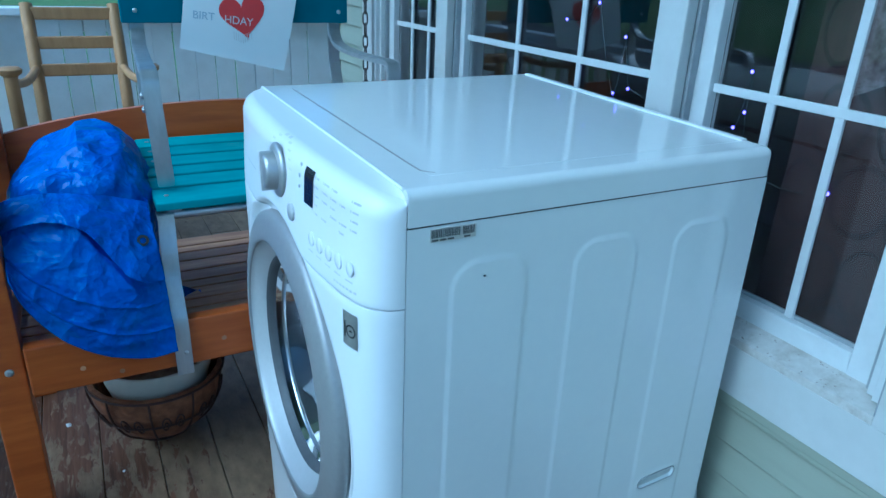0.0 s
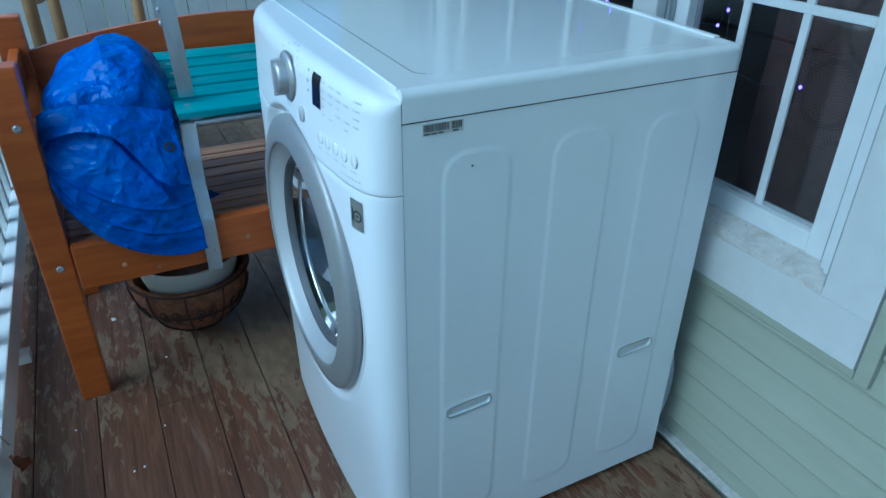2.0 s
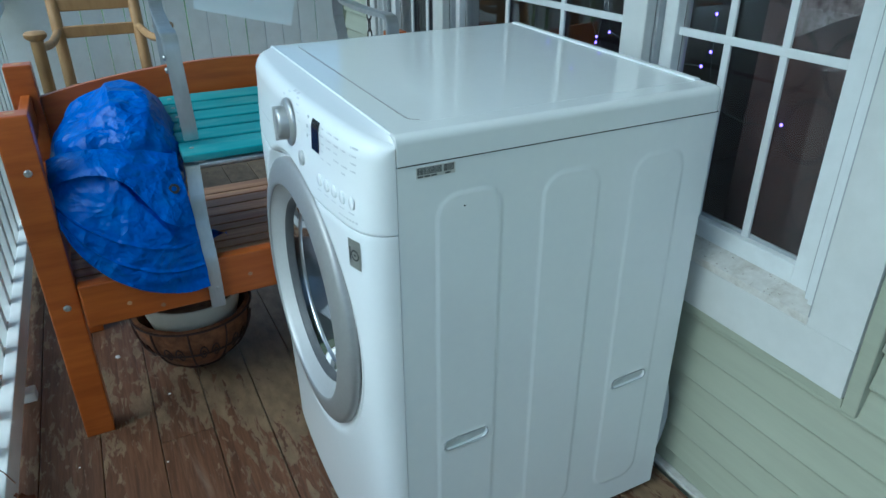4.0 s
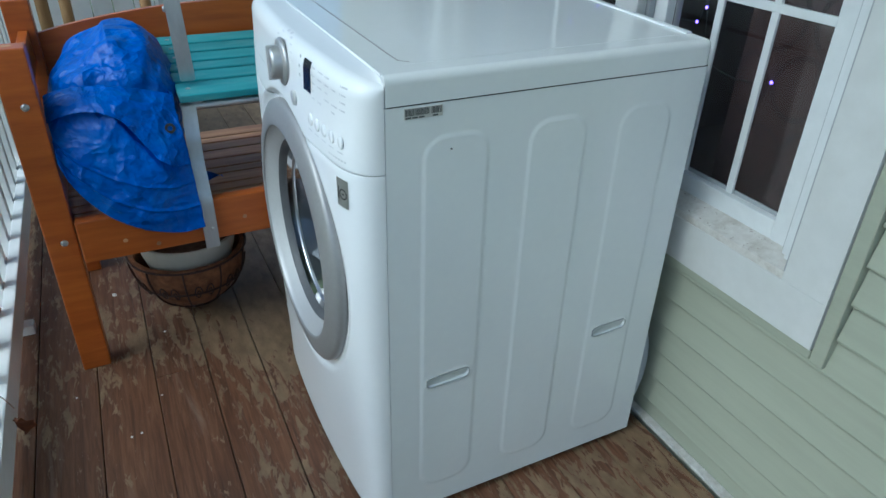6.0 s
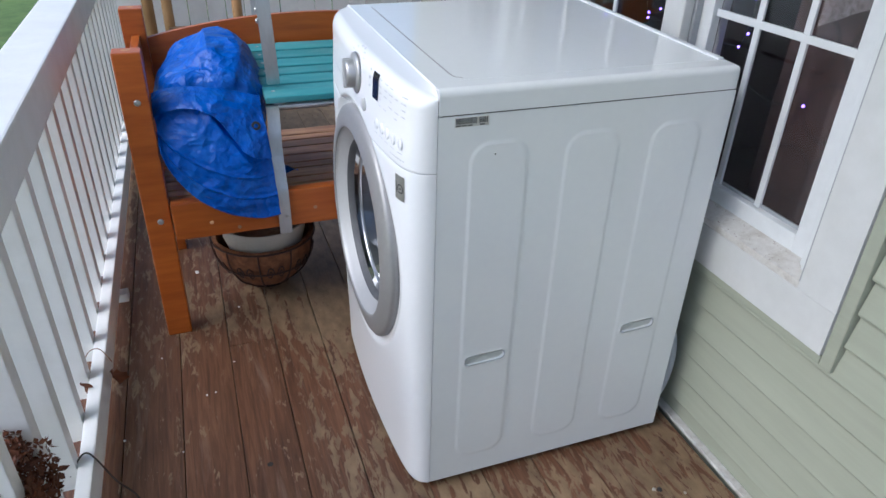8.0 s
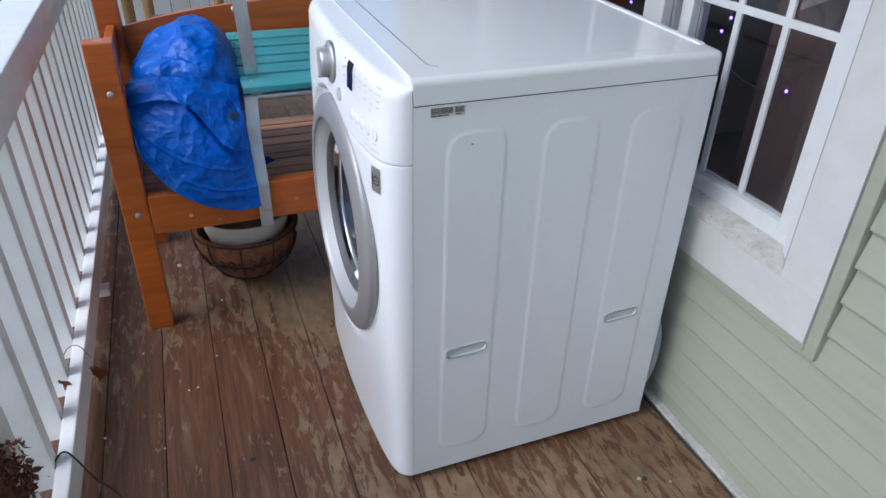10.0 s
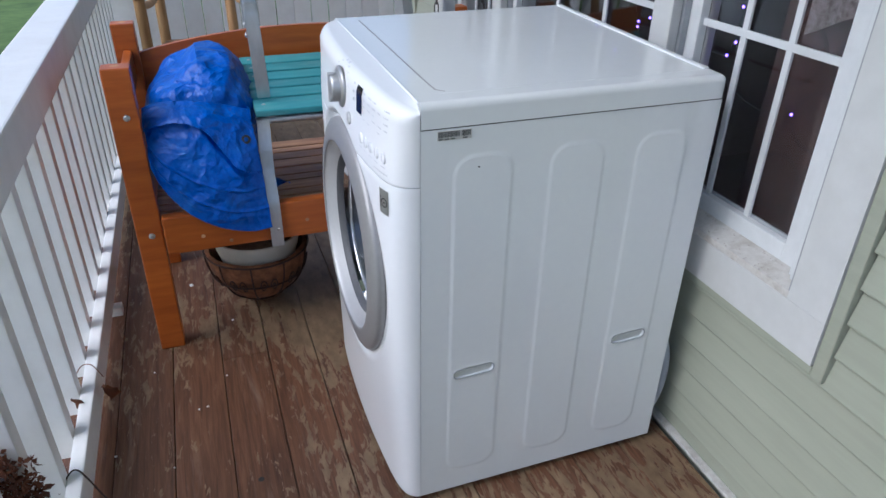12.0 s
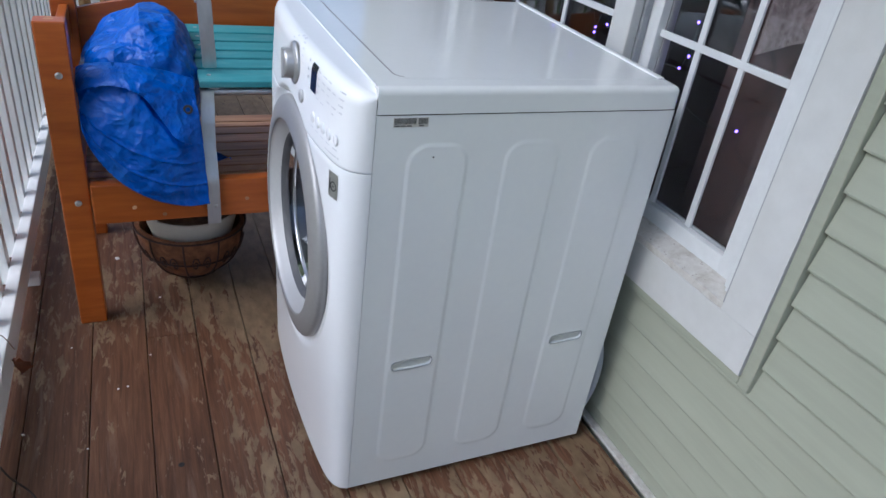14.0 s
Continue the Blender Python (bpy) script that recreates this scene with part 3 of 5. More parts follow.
part("caulk_line", box(FACE_X - 0.0006, FACE_X + 0.004, -0.2314, -0.2292, 0.602, HEAD, 0), M_GROOVE, jam, "dark joint beside the casing")
# the dim room behind the glass, its dimness put into dark surface colours
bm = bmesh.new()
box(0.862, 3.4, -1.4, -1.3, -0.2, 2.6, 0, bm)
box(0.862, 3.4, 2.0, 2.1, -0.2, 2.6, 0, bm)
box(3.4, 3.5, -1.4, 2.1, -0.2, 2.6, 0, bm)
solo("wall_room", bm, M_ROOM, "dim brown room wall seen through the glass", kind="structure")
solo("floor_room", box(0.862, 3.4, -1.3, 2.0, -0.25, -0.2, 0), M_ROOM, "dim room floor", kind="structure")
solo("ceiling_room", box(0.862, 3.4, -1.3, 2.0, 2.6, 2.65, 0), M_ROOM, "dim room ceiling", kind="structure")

# unseen ceiling and roof; height and edges set by the light they let in
solo("ceiling", box(-0.92, 0.696, -2.6, 2.35, 2.65, 2.71, 0.004), M_CEIL, "unseen white porch ceiling, edges set to shape the light", kind="structure")
solo("porch_roof", box(-1.00, 6.0, -2.7, 2.45, 2.716, 2.85, 0.01), M_ROOF, "unseen grey shingled porch roof over the ceiling", kind="structure")


def railing_left():
    r = thing("railing", (-0.78, 1.2, 0.0), "white painted wooden porch railing with square balusters", "railing")
    part("top_rail", box(-0.834, -0.716, -3.4, 3.62, 0.760, 0.862, 0.006), M_WHITE_OLD, r)
    b = part("bottom_rail", box(-0.757, -0.724, -3.4, 3.62, 0.032, 0.120, 0.004), M_WHITE_OLD, r)
    me = None
    y = 0.238 - 0.155 * 23
    while y < 3.58:
        if me is None:
            first = part("baluster", box(-0.814, -0.7585, y - 0.040, y, 0.060, 0.7595, 0.002), M_WHITE_OLD, r)
            me, y_first = first.data, y
        else:
            ob = new("baluster", me)
            ob.parent = r
            ob.location = (rng.uniform(-0.0012, 0.0), y - y_first + rng.uniform(-0.004, 0.004), 0)
        y += 0.155
    for y in (-1.2, 1.06, 2.6):
        part("block", box(-0.757, -0.700, y - 0.02, y + 0.02, 0.0005, 0.0315, 0.003), M_WHITE_OLD, r)
    return r


railing_left()


def railing_end():
    r = thing("railing", (0.3, 3.7, 0.0), "white board railing across the porch end, narrow gaps between boards", "railing")
    part("top_rail", box(-0.95, 2.2, 3.62, 3.77, 0.905, 0.945, 0.006), M_WHITE_OLD, r)
    part("rail", box(-0.88, 2.2, 3.715, 3.755, 0.815, 0.9045, 0.004), M_WHITE_OLD, r)
    part("rail", box(-0.88, 2.2, 3.715, 3.755, 0.10, 0.17, 0.004), M_WHITE_OLD, r)
    x = 0.212 - 0.115 * 6
    me = None
    while x < 0.98:
        if me is None:
            first = part("picket", box(x, x + 0.1105, 3.695, 3.7145, 0.05, 0.9045, 0.002), M_WHITE_OLD, r)
            me, x0 = first.data, x
        else:
            ob = new("picket", me)
            ob.parent = r
            ob.location = (x - x0 + rng.uniform(-0.0015, 0.0015), rng.uniform(-0.002, 0.002), 0)
            ob.rotation_euler = (0, rng.uniform(-0.003, 0.003), 0)
        x += 0.115
    part("panel", box(-0.93, -0.484, 3.693, 3.7145, 0.05, 0.9045, 0.003), M_WHITE_OLD, r)
    part("panel", box(1.018, 2.2, 3.693, 3.7145, 0.05, 0.9045, 0.003), M_WHITE_OLD, r)
    return r


railing_end()


# ---- washing machine ----
W, D, ZT = 0.686, 0.632, 0.928
CY = 0.343
DY, CZ = 0.342, 0.561
TILT = 0.0135


def side_height(x, z):
    """Relief of the side panel: three raised pills and two hand slots."""
    d = 0.0
    for a, b in ((0.062, 0.183), (0.258, 0.378), (0.448, 0.568)):
        qx, qz = abs(x - (a + b) / 2) - ((b - a) / 2 - 0.042), abs(z - 0.476) - (0.397 - 0.042)
        s = math.hypot(max(qx, 0), max(qz, 0)) + min(max(qx, qz), 0) - 0.042
        d += 0.0014 * (1 - smoothstep(-0.0050, 0.0, s))
    for a, b in ((0.074, 0.167), (0.465, 0.553)):
        qx = max(abs(x - (a + b) / 2) - ((b - a) / 2 - 0.0120), 0)
        s = math.hypot(qx, z - 0.371 - (x - (a + b) / 2) * 0.03) - 0.0120
        d -= 0.016 * (1 - smoothstep(-0.0030, 0.0005, s)) - 0.0012 * (1 - smoothstep(0.0, 0.004, abs(s - 0.002)))
    return d


def front_x(y, z):
    """Bulged front of the machine: leans back above the joint, rolls over into the sloping top of the panel, hollowed round the door."""
    u = (y - CY) / CY
    bulge = 0.050 + 0.024 * (1 - u * u)
    bulge *= 0.78 + 0.24 * smoothstep(0.0, 0.6, z)
    bulge *= 1 - 0.12 * smoothstep(0.80, 0.96, z)
    edge = max(0.0, 1 - abs(u) ** 15) ** 0.5
    roll = min(1.0, max(0.0, (z - 0.938) / 0.0305))
    x = -bulge * edge + min(0.026, bulge * edge) * (1 - (1 - roll * roll) ** 0.5)
    r = math.hypot(y - DY, z - CZ)
    x += (0.007 + 0.013 * max(0.0, (z - CZ) / 0.28) ** 2) * (1 - smoothstep(0.279, 0.297, r))
    return x


def crown(bm):
    """The top rises a little towards its far side."""
    for v in bm.verts:
        v.co.z += TILT * max(0.0, v.co.y / W) * (1 + 0.3 * max(0.0, v.co.x / D))
    return bm


def lid_block():
    """The top: rounded at the sides and the back, square where it meets the control panel."""
    bm = bmesh.new()
    bmesh.ops.create_cube(bm, size=1)
    x0, x1, y0, y1, z0, z1 = 0.0012, D + 0.004, -0.0015, W + 0.0015, ZT, 0.9735
    for v in bm.verts:
        v.co = Vector(((x0 + x1) / 2 + v.co.x * (x1 - x0), (y0 + y1) / 2 + v.co.y * (y1 - y0), (z0 + z1) / 2 + v.co.z * (z1 - z0)))
    pick = [e for e in bm.edges if not all(v.co.x < 0.01 for v in e.verts) and not all(v.co.z < ZT + 0.001 for v in e.verts)]
    bmesh.ops.bevel(bm, geom=pick, offset=0.014, segments=5, profile=0.55, affect="EDGES")
    hidden = [f for f in bm.faces if f.normal.z < -0.5]
    bmesh.ops.delete(bm, geom=hidden, context="FACES")
    return crown(bm)


def washing_machine():
    m = thing("washing_machine", (D / 2, CY, 0.0), "white front-loading washing machine standing on the worn deck", "washing machine")
    # sides; the visible one is pressed in relief
    nx, nz = 176, 250
    xs = [0.0015 + (D - 0.0015) * i / nx for i in range(nx + 1)]
    zs = [0.020 + (ZT - 0.0024 - 0.020) * j / nz for j in range(nz + 1)]
    bm = bmesh.new()
    rows = [[bm.verts.new((x, -side_height(x, z), z)) for x in xs] for z in zs]
    for a, b in zip(rows, rows[1:]):
        for i in range(nx):
            bm.faces.new((a[i], a[i + 1], b[i + 1], b[i]))
    body = part("side_panel", bm, M_ENAMEL, m, "white enamel side pressed into three tall pills", smooth=True)
    bm = bmesh.new()
    box(0.003, D - 0.0005, 0.014, W - 0.002, 0.022, ZT - 0.006, 0.004, bm)
    bmesh.ops.delete(bm, geom=[f for f in bm.faces if f.normal.x < -0.9], context="FACES")
    part("cabinet", bm, M_ENAMEL, m)
    bm = bmesh.new()
    box(0.0002, 0.012, 0.0004, 0.02, 0.021, ZT - 0.003, 0.0, bm)
    box(D - 0.012, D, 0.0008, 0.02, 0.021, ZT - 0.003, 0.001, bm)
    box(0.0015, D, 0.0008, 0.02, 0.0205, 0.026, 0.0, bm)
    part("folded_edge", bm, M_ENAMEL, m)

    # front: lower panel and control panel, two shells with a joint at 0.82
    def shell(z0, z1, n):
        ys = [W * (0.5 - 0.5 * math.cos(math.pi * i / 120)) for i in range(121)]
        b = bmesh.new()
        rows = []
        for j in range(n + 1):
            z = z0 + (z1 - z0) * (math.sin(math.pi / 2 * j / n) if z0 > 0.5 else j / n)
            near = min(j, n - j)

            def fall(y):
                return 0.012 * max(0.0, (CY - y) / CY) ** 18 * smoothstep(0.925, 0.9685, z) if z0 > 0.5 else 0.0

            inset = 0.0014 if near == 0 and z < 0.9 else 0.0
            rows.append([b.verts.new((min(-0.0005, front_x(y, z) + inset) if 0 < i < 120 else -0.0005, y, z - fall(y))) for i, y in enumerate(ys)])
        for a, c in zip(rows, rows[1:]):
            for i in range(120):
                b.faces.new((a[i], c[i], c[i + 1], a[i + 1]))
        # back face closes the shell
        for row, flip in ((rows[0], False), (rows[-1], True)):
            back = [b.verts.new((0.0, v.co.y, v.co.z + (0.0050 if v.co.z > 0.9 else 0.0))) for v in row]
            for i in range(120):
                f = (row[i], row[i + 1], back[i + 1], back[i])
                b.faces.new(f[::-1] if flip else f)
        bmesh.ops.recalc_face_normals(b, faces=b.faces)
        return b

    lower = shell(0.020, 0.8192, 150)
    hole = [f for f in lower.faces if math.hypot(f.calc_center_median().y - DY, f.calc_center_median().z - CZ) < 0.246 and f.calc_center_median().x < -0.01]
    bmesh.ops.delete(lower, geom=hole, context="FACES")
    part("front_panel", lower, M_PLASTIC, m, "glossy white bulged plastic front", smooth=True)
    panel = part("control_panel", shell(0.8212, 0.9685, 70), M_PLASTIC, m, "white control panel with knob, display and buttons", smooth=True)

    # lid with rounded edges, a groove along its front and a strip along its back
    bm = lid_block()
    lid = part("lid", bm, M_ENAMEL, m, "glossy white top", smooth=True)
    wn_mod = lid.modifiers.new("normals", "WEIGHTED_NORMAL")
    wn_mod.keep_sharp = True
    bm = crown(box(0.052, 0.607, 0.045, W - 0.030, 0.972, 0.9740, 0.0003))
    part("top_plate", bm, M_ENAMEL, lid, "slightly raised glossy plate")
    line = smooth_path([(0.0495, W - 0.05, 0.9738), (0.0495, 0.40, 0.9738), (0.0495, 0.20, 0.9738), (0.0500, 0.085, 0.9738), (0.0530, 0.066, 0.9738), (0.0640, 0.055, 0.9738)], 8)
    part("groove", crown(tube(line, 0.0019, 8, flat=0.35)), M_SILVER, lid, "fine grey groove")
    line = [(0.0002, W - 0.012, 0.9724), (0.0002, 0.45, 0.9732), (0.0002, 0.25, 0.9732), (0.0002, 0.035, 0.9732), (0.0004, 0.014, 0.9718)]
    part("lip", crown(tube(smooth_path(line, 8), 0.0024, 10)), M_PLASTIC, lid, "raised white lip along the control panel", smooth=True)
    part("back_strip", crown(box(0.610, 0.624, 0.045, W - 0.02, 0.972, 0.9772, 0.002)), M_PLASTIC, lid)
    part("gasket", box(0.004, D + 0.001, 0.0006, W - 0.0012, ZT - 0.0028, ZT - 0.0004, 0), M_BLACK, m, "dark joint under the top")

    # door: broad silver ring, light inner funnel, dark glass bowl, drum behind
    c = (0, DY, CZ)

    def turned(profile, sides=112):
        return lathe([(r * 0.953, h - 0.0115) for r, h in profile], c, "x", sides)

    ring = part("door", turned([(0.268, 0.052), (0.2860, 0.061), (0.2885, 0.068), (0.2882, 0.0745), (0.2860, 0.0790), (0.2805, 0.0825), (0.267, 0.0868), (0.252, 0.0900), (0.2400, 0.0915), (0.2350, 0.0912), (0.2325, 0.0898), (0.2315, 0.0875)]), M_SILVER, m, "round door with a broad silver frame", smooth=True)
    part("door_funnel", turned([(0.2317, 0.0877), (0.2300, 0.0845), (0.2240, 0.0785), (0.2150, 0.0705), (0.2060, 0.0620), (0.2020, 0.0565)]), M_SILVER_LIGHT, ring, "light silver inner rim", smooth=True)
    part("door_seal", turned([(0.2050, 0.0610), (0.2005, 0.0645), (0.1950, 0.0600), (0.1920, 0.0480)], 96), M_RUBBER, ring, "dark rubber seal", smooth=True)
    g = part("door_glass", turned([(0.1955, 0.0590), (0.190, 0.040), (0.181, 0.008), (0.164, -0.028), (0.136, -0.054), (0.094, -0.069), (0.046, -0.076), (0.0, -0.077)], 96), M_DOORGLASS, ring, "dark glass bowl", smooth=True)
    g.visible_shadow = False
    part("glass_rib", turned([(0.1880, 0.0375), (0.1855, 0.0385), (0.1832, 0.0350), (0.1836, 0.0310)], 96), M_STEEL, ring, "bright ring inside the glass", smooth=True)
    part("tub", lathe([(0.222, 0.034), (0.214, 0.018), (0.208, -0.06), (0.212, -0.200), (0.0, -0.205)], c, "x", 64), M_STEEL, m, "steel drum", smooth=True)
    part("door_gap", turned([(0.2895, 0.064), (0.2925, 0.058), (0.2925, 0.040), (0.282, 0.040)]), M_BLACK, m, "dark gap round the door")

    # knob, display, buttons
    def on_front(y, z):
        return front_x(y, z)

    ky, kz = 0.315, 0.918
    kx = on_front(ky, kz)
    knob = part("knob", lathe([(0.040, -0.001), (0.040, 0.003), (0.037, 0.006), (0.029, 0.008), (0.026, 0.020), (0.0245, 0.024), (0.021, 0.0255), (0.0, 0.026)], (kx, ky, kz), "x", 48), M_KNOB, panel, "large silver program knob", smooth=True)
    part("grip", box(kx - 0.029, kx - 0.008, ky - 0.004, ky + 0.004, kz - 0.029, kz + 0.029, 0.003), M_SILVER_LIGHT, knob)

    def patch(y0, y1, z0, z1, lift, n=8):
        return sheet(n, n, lambda u, v: (on_front(y0 + (y1 - y0) * u, z0 + (z1 - z0) * v) - lift, y0 + (y1 - y0) * u, z0 + (z1 - z0) * v))

    part("display", patch(0.164, 0.196, 0.906, 0.955, 0.0012), M_SCREEN, panel, "dark display window")
    for z in (0.952, 0.937, 0.922):
        part("indicator", lathe([(0.003, 0), (0.0025, 0.0015), (0, 0.002)], (on_front(0.216, z), 0.216, z), "x", 12), M_PRINT, panel)
    part("power_button", lathe([(0.0125, -0.001), (0.0125, 0.003), (0.010, 0.005), (0, 0.0055)], (on_front(0.246, 0.876), 0.246, 0.876), "x", 28), M_SILVER_LIGHT, panel, "round silver button", smooth=True)
    for k in range(5):
        y = 0.166 - 0.0285 * k
        z = 0.863
        part("button", lathe([(0.0105, -0.001), (0.0100, 0.0012), (0.0080, 0.0022), (0, 0.0025)], (on_front(y, z), y, z), "x", 24), M_PLASTIC, panel, "round white button", smooth=True)
    # small print as plain bars
    bars = bmesh.new()
    prng = random.Random(3)

    def bar(y0, y1, z0, z1):
        vs = [bars.verts.new((on_front(y, z) - 0.0006, y, z)) for y, z in ((y0, z0), (y1, z0), (y1, z1), (y0, z1))]
        bars.faces.new(vs)

    for c in range(5):
        y = 0.158 - 0.0265 * c
        for r in range(6 if c == 4 else 5):
            z = 0.948 - 0.0118 * r
            w = prng.uniform(0.009, 0.017)
            if prng.random() < 0.85:
                bar(y - w, y - 0.002, z, z + 0.0026)
                bar(y, y + 0.002, z - 0.0003, z + 0.0030)
    for k in range(5):
        y = 0.166 - 0.0285 * k
        bar(y - 0.008, y + 0.008, 0.8455, 0.8475)
    for k in range(7):
        bar(0.09 - 0.008 * k - 0.005, 0.09 - 0.008 * k, 0.833, 0.8362)
    for k in range(10):
        a = math.pi * (0.1 + 0.8 * k / 9)
        y, z = ky + 0.062 * math.cos(a), kz + 0.048 * math.sin(a)
        bar(y - 0.006, y + 0.006, z, z + 0.0022)
    part("print", bars, M_PRINT, panel, "small grey print", kind="stuff")
    part("badge", patch(0.634, 0.652, 0.938, 0.946, 0.0008), M_BADGE, panel)
    # drawer outline at the far end of the control panel
    b = bmesh.new()
    for k in range(24):
        y0 = 0.47 + 0.19 * k / 24
        z = 0.877
        vs = [b.verts.new((on_front(y, zz) - 0.0005, y, zz)) for y, zz in ((y0, z), (y0 + 0.19 / 24, z), (y0 + 0.19 / 24, z + 0.002), (y0, z + 0.002))]
        b.faces.new(vs)
    part("drawer_seam", b, M_GROOVE, panel)
    # square badge with plain shapes
    plate = part("badge", patch(0.034, 0.064, 0.754, 0.804, 0.0012), M_BADGE, m, "square dark badge with plain shapes")
    b = bmesh.new()
    lathe([(0.0095, 0.0), (0.0095, 0.0016), (0.0072, 0.0016), (0.0072, 0.0)], (on_front(0.046, 0.778) - 0.0008, 0.046, 0.778), "x", 24, b)
    box(on_front(0.058, 0.778) - 0.0026, on_front(0.058, 0.778) - 0.001, 0.0570, 0.0595, 0.767, 0.790, 0, b)
    box(on_front(0.046, 0.778) - 0.0026, on_front(0.046, 0.778) - 0.001, 0.0435, 0.0485, 0.7768, 0.7795, 0, b)
    for v in b.verts:
        v.co.x = on_front(v.co.y, v.co.z) - 0.0019
    part("badge_mark", b, M_BLACK, plate)
    # hand slots: pocket and fine rim coloured grey to paint in the recess shade
    for a, c in ((0.074, 0.167), (0.465, 0.553)):
        mx = (a + c) / 2
        half = (c - a) / 2 - 0.0120
        line = []
        for k in range(40):
            t = 2 * math.pi * k / 40
            x = mx + math.copysign(half, math.cos(t)) + 0.0120 * math.cos(t)
            line.append((x, -0.0026, 0.371 + (x - mx) * 0.03 + 0.0120 * math.sin(t)))
        rim = part("hand_slot", tube(line, 0.0009, 6, closed=True), M_GROOVE, m, "recessed hand slot, its shade painted grey", smooth=True)
        b = bmesh.new()
        cen = b.verts.new((mx, 0.0065, 0.371))
        ring_v = [b.verts.new((x, 0.004, z)) for x, y, z in line]
        for k in range(40):
            b.faces.new((cen, ring_v[k], ring_v[(k + 1) % 40]))
        part("pocket", b, M_SLOT_SHADE, rim)
    # bar-code sticker on the side
    st = part("sticker", box(0.031, 0.095, -0.0011, 0.001, 0.9050, 0.9220, 0), M_STICKER, m, "small bar-code sticker")
    b = bmesh.new()
    x = 0.0325
    while x < 0.093:
        w = prng.choice((0.0006, 0.0009, 0.0014))
        if not 0.072 < x < 0.075:
            box(x, x + w * 0.8, -0.0016, -0.0009, 0.9105, 0.9212, 0, b)
        x += w + prng.choice((0.0006, 0.0009))
    for x in (0.033, 0.044, 0.055, 0.078):
        box(x, x + 0.009, -0.0016, -0.0009, 0.9062, 0.9085, 0, b)
    part("bar_code", b, M_BARS, st)
    part("scuff", box(0.1095, 0.1125, -0.0042, -0.002, 0.8472, 0.8492, 0.0005), M_BLACK, m, "tiny dark chip")
    for x, y in ((0.06, 0.06), (0.57, 0.06), (0.06, 0.63), (0.57, 0.63)):
        part("foot", lathe([(0.021, 0.0), (0.022, 0.006), (0.013, 0.010), (0.010, 0.026)], (x, y, 0.0), "z", 20), M_RUBBER, m, smooth=True)
    part("hinge_cap", lathe([(0.006, 0), (0.005, 0.003), (0, 0.0035)], (on_front(0.63, 0.33), 0.63, 0.33), "x", 16), M_PLASTIC, m)
    # the control panel follows the lean of the top
    for ob in [panel, *panel.children_recursive]:
        for v in ob.data.vertices:
            v.co.z += TILT * (v.co.y + CY) / W * smoothstep(0.822, 0.97, v.co.z)
    return m


washing_machine()
bm = tube(smooth_path([(0.634, 0.05, 0.04), (0.652, 0.035, 0.11), (0.660, 0.03, 0.19), (0.654, 0.035, 0.27), (0.640, 0.06, 0.33)], 8), 0.016, 12)
solo("drain_hose", bm, M_HOSE, "grey plastic hose behind the washing machine", "hose", smooth=True)


# ---- orange bench ----
BX0, BX1, BY0, BY1 = -0.575, 0.62, 0.790, 1.40


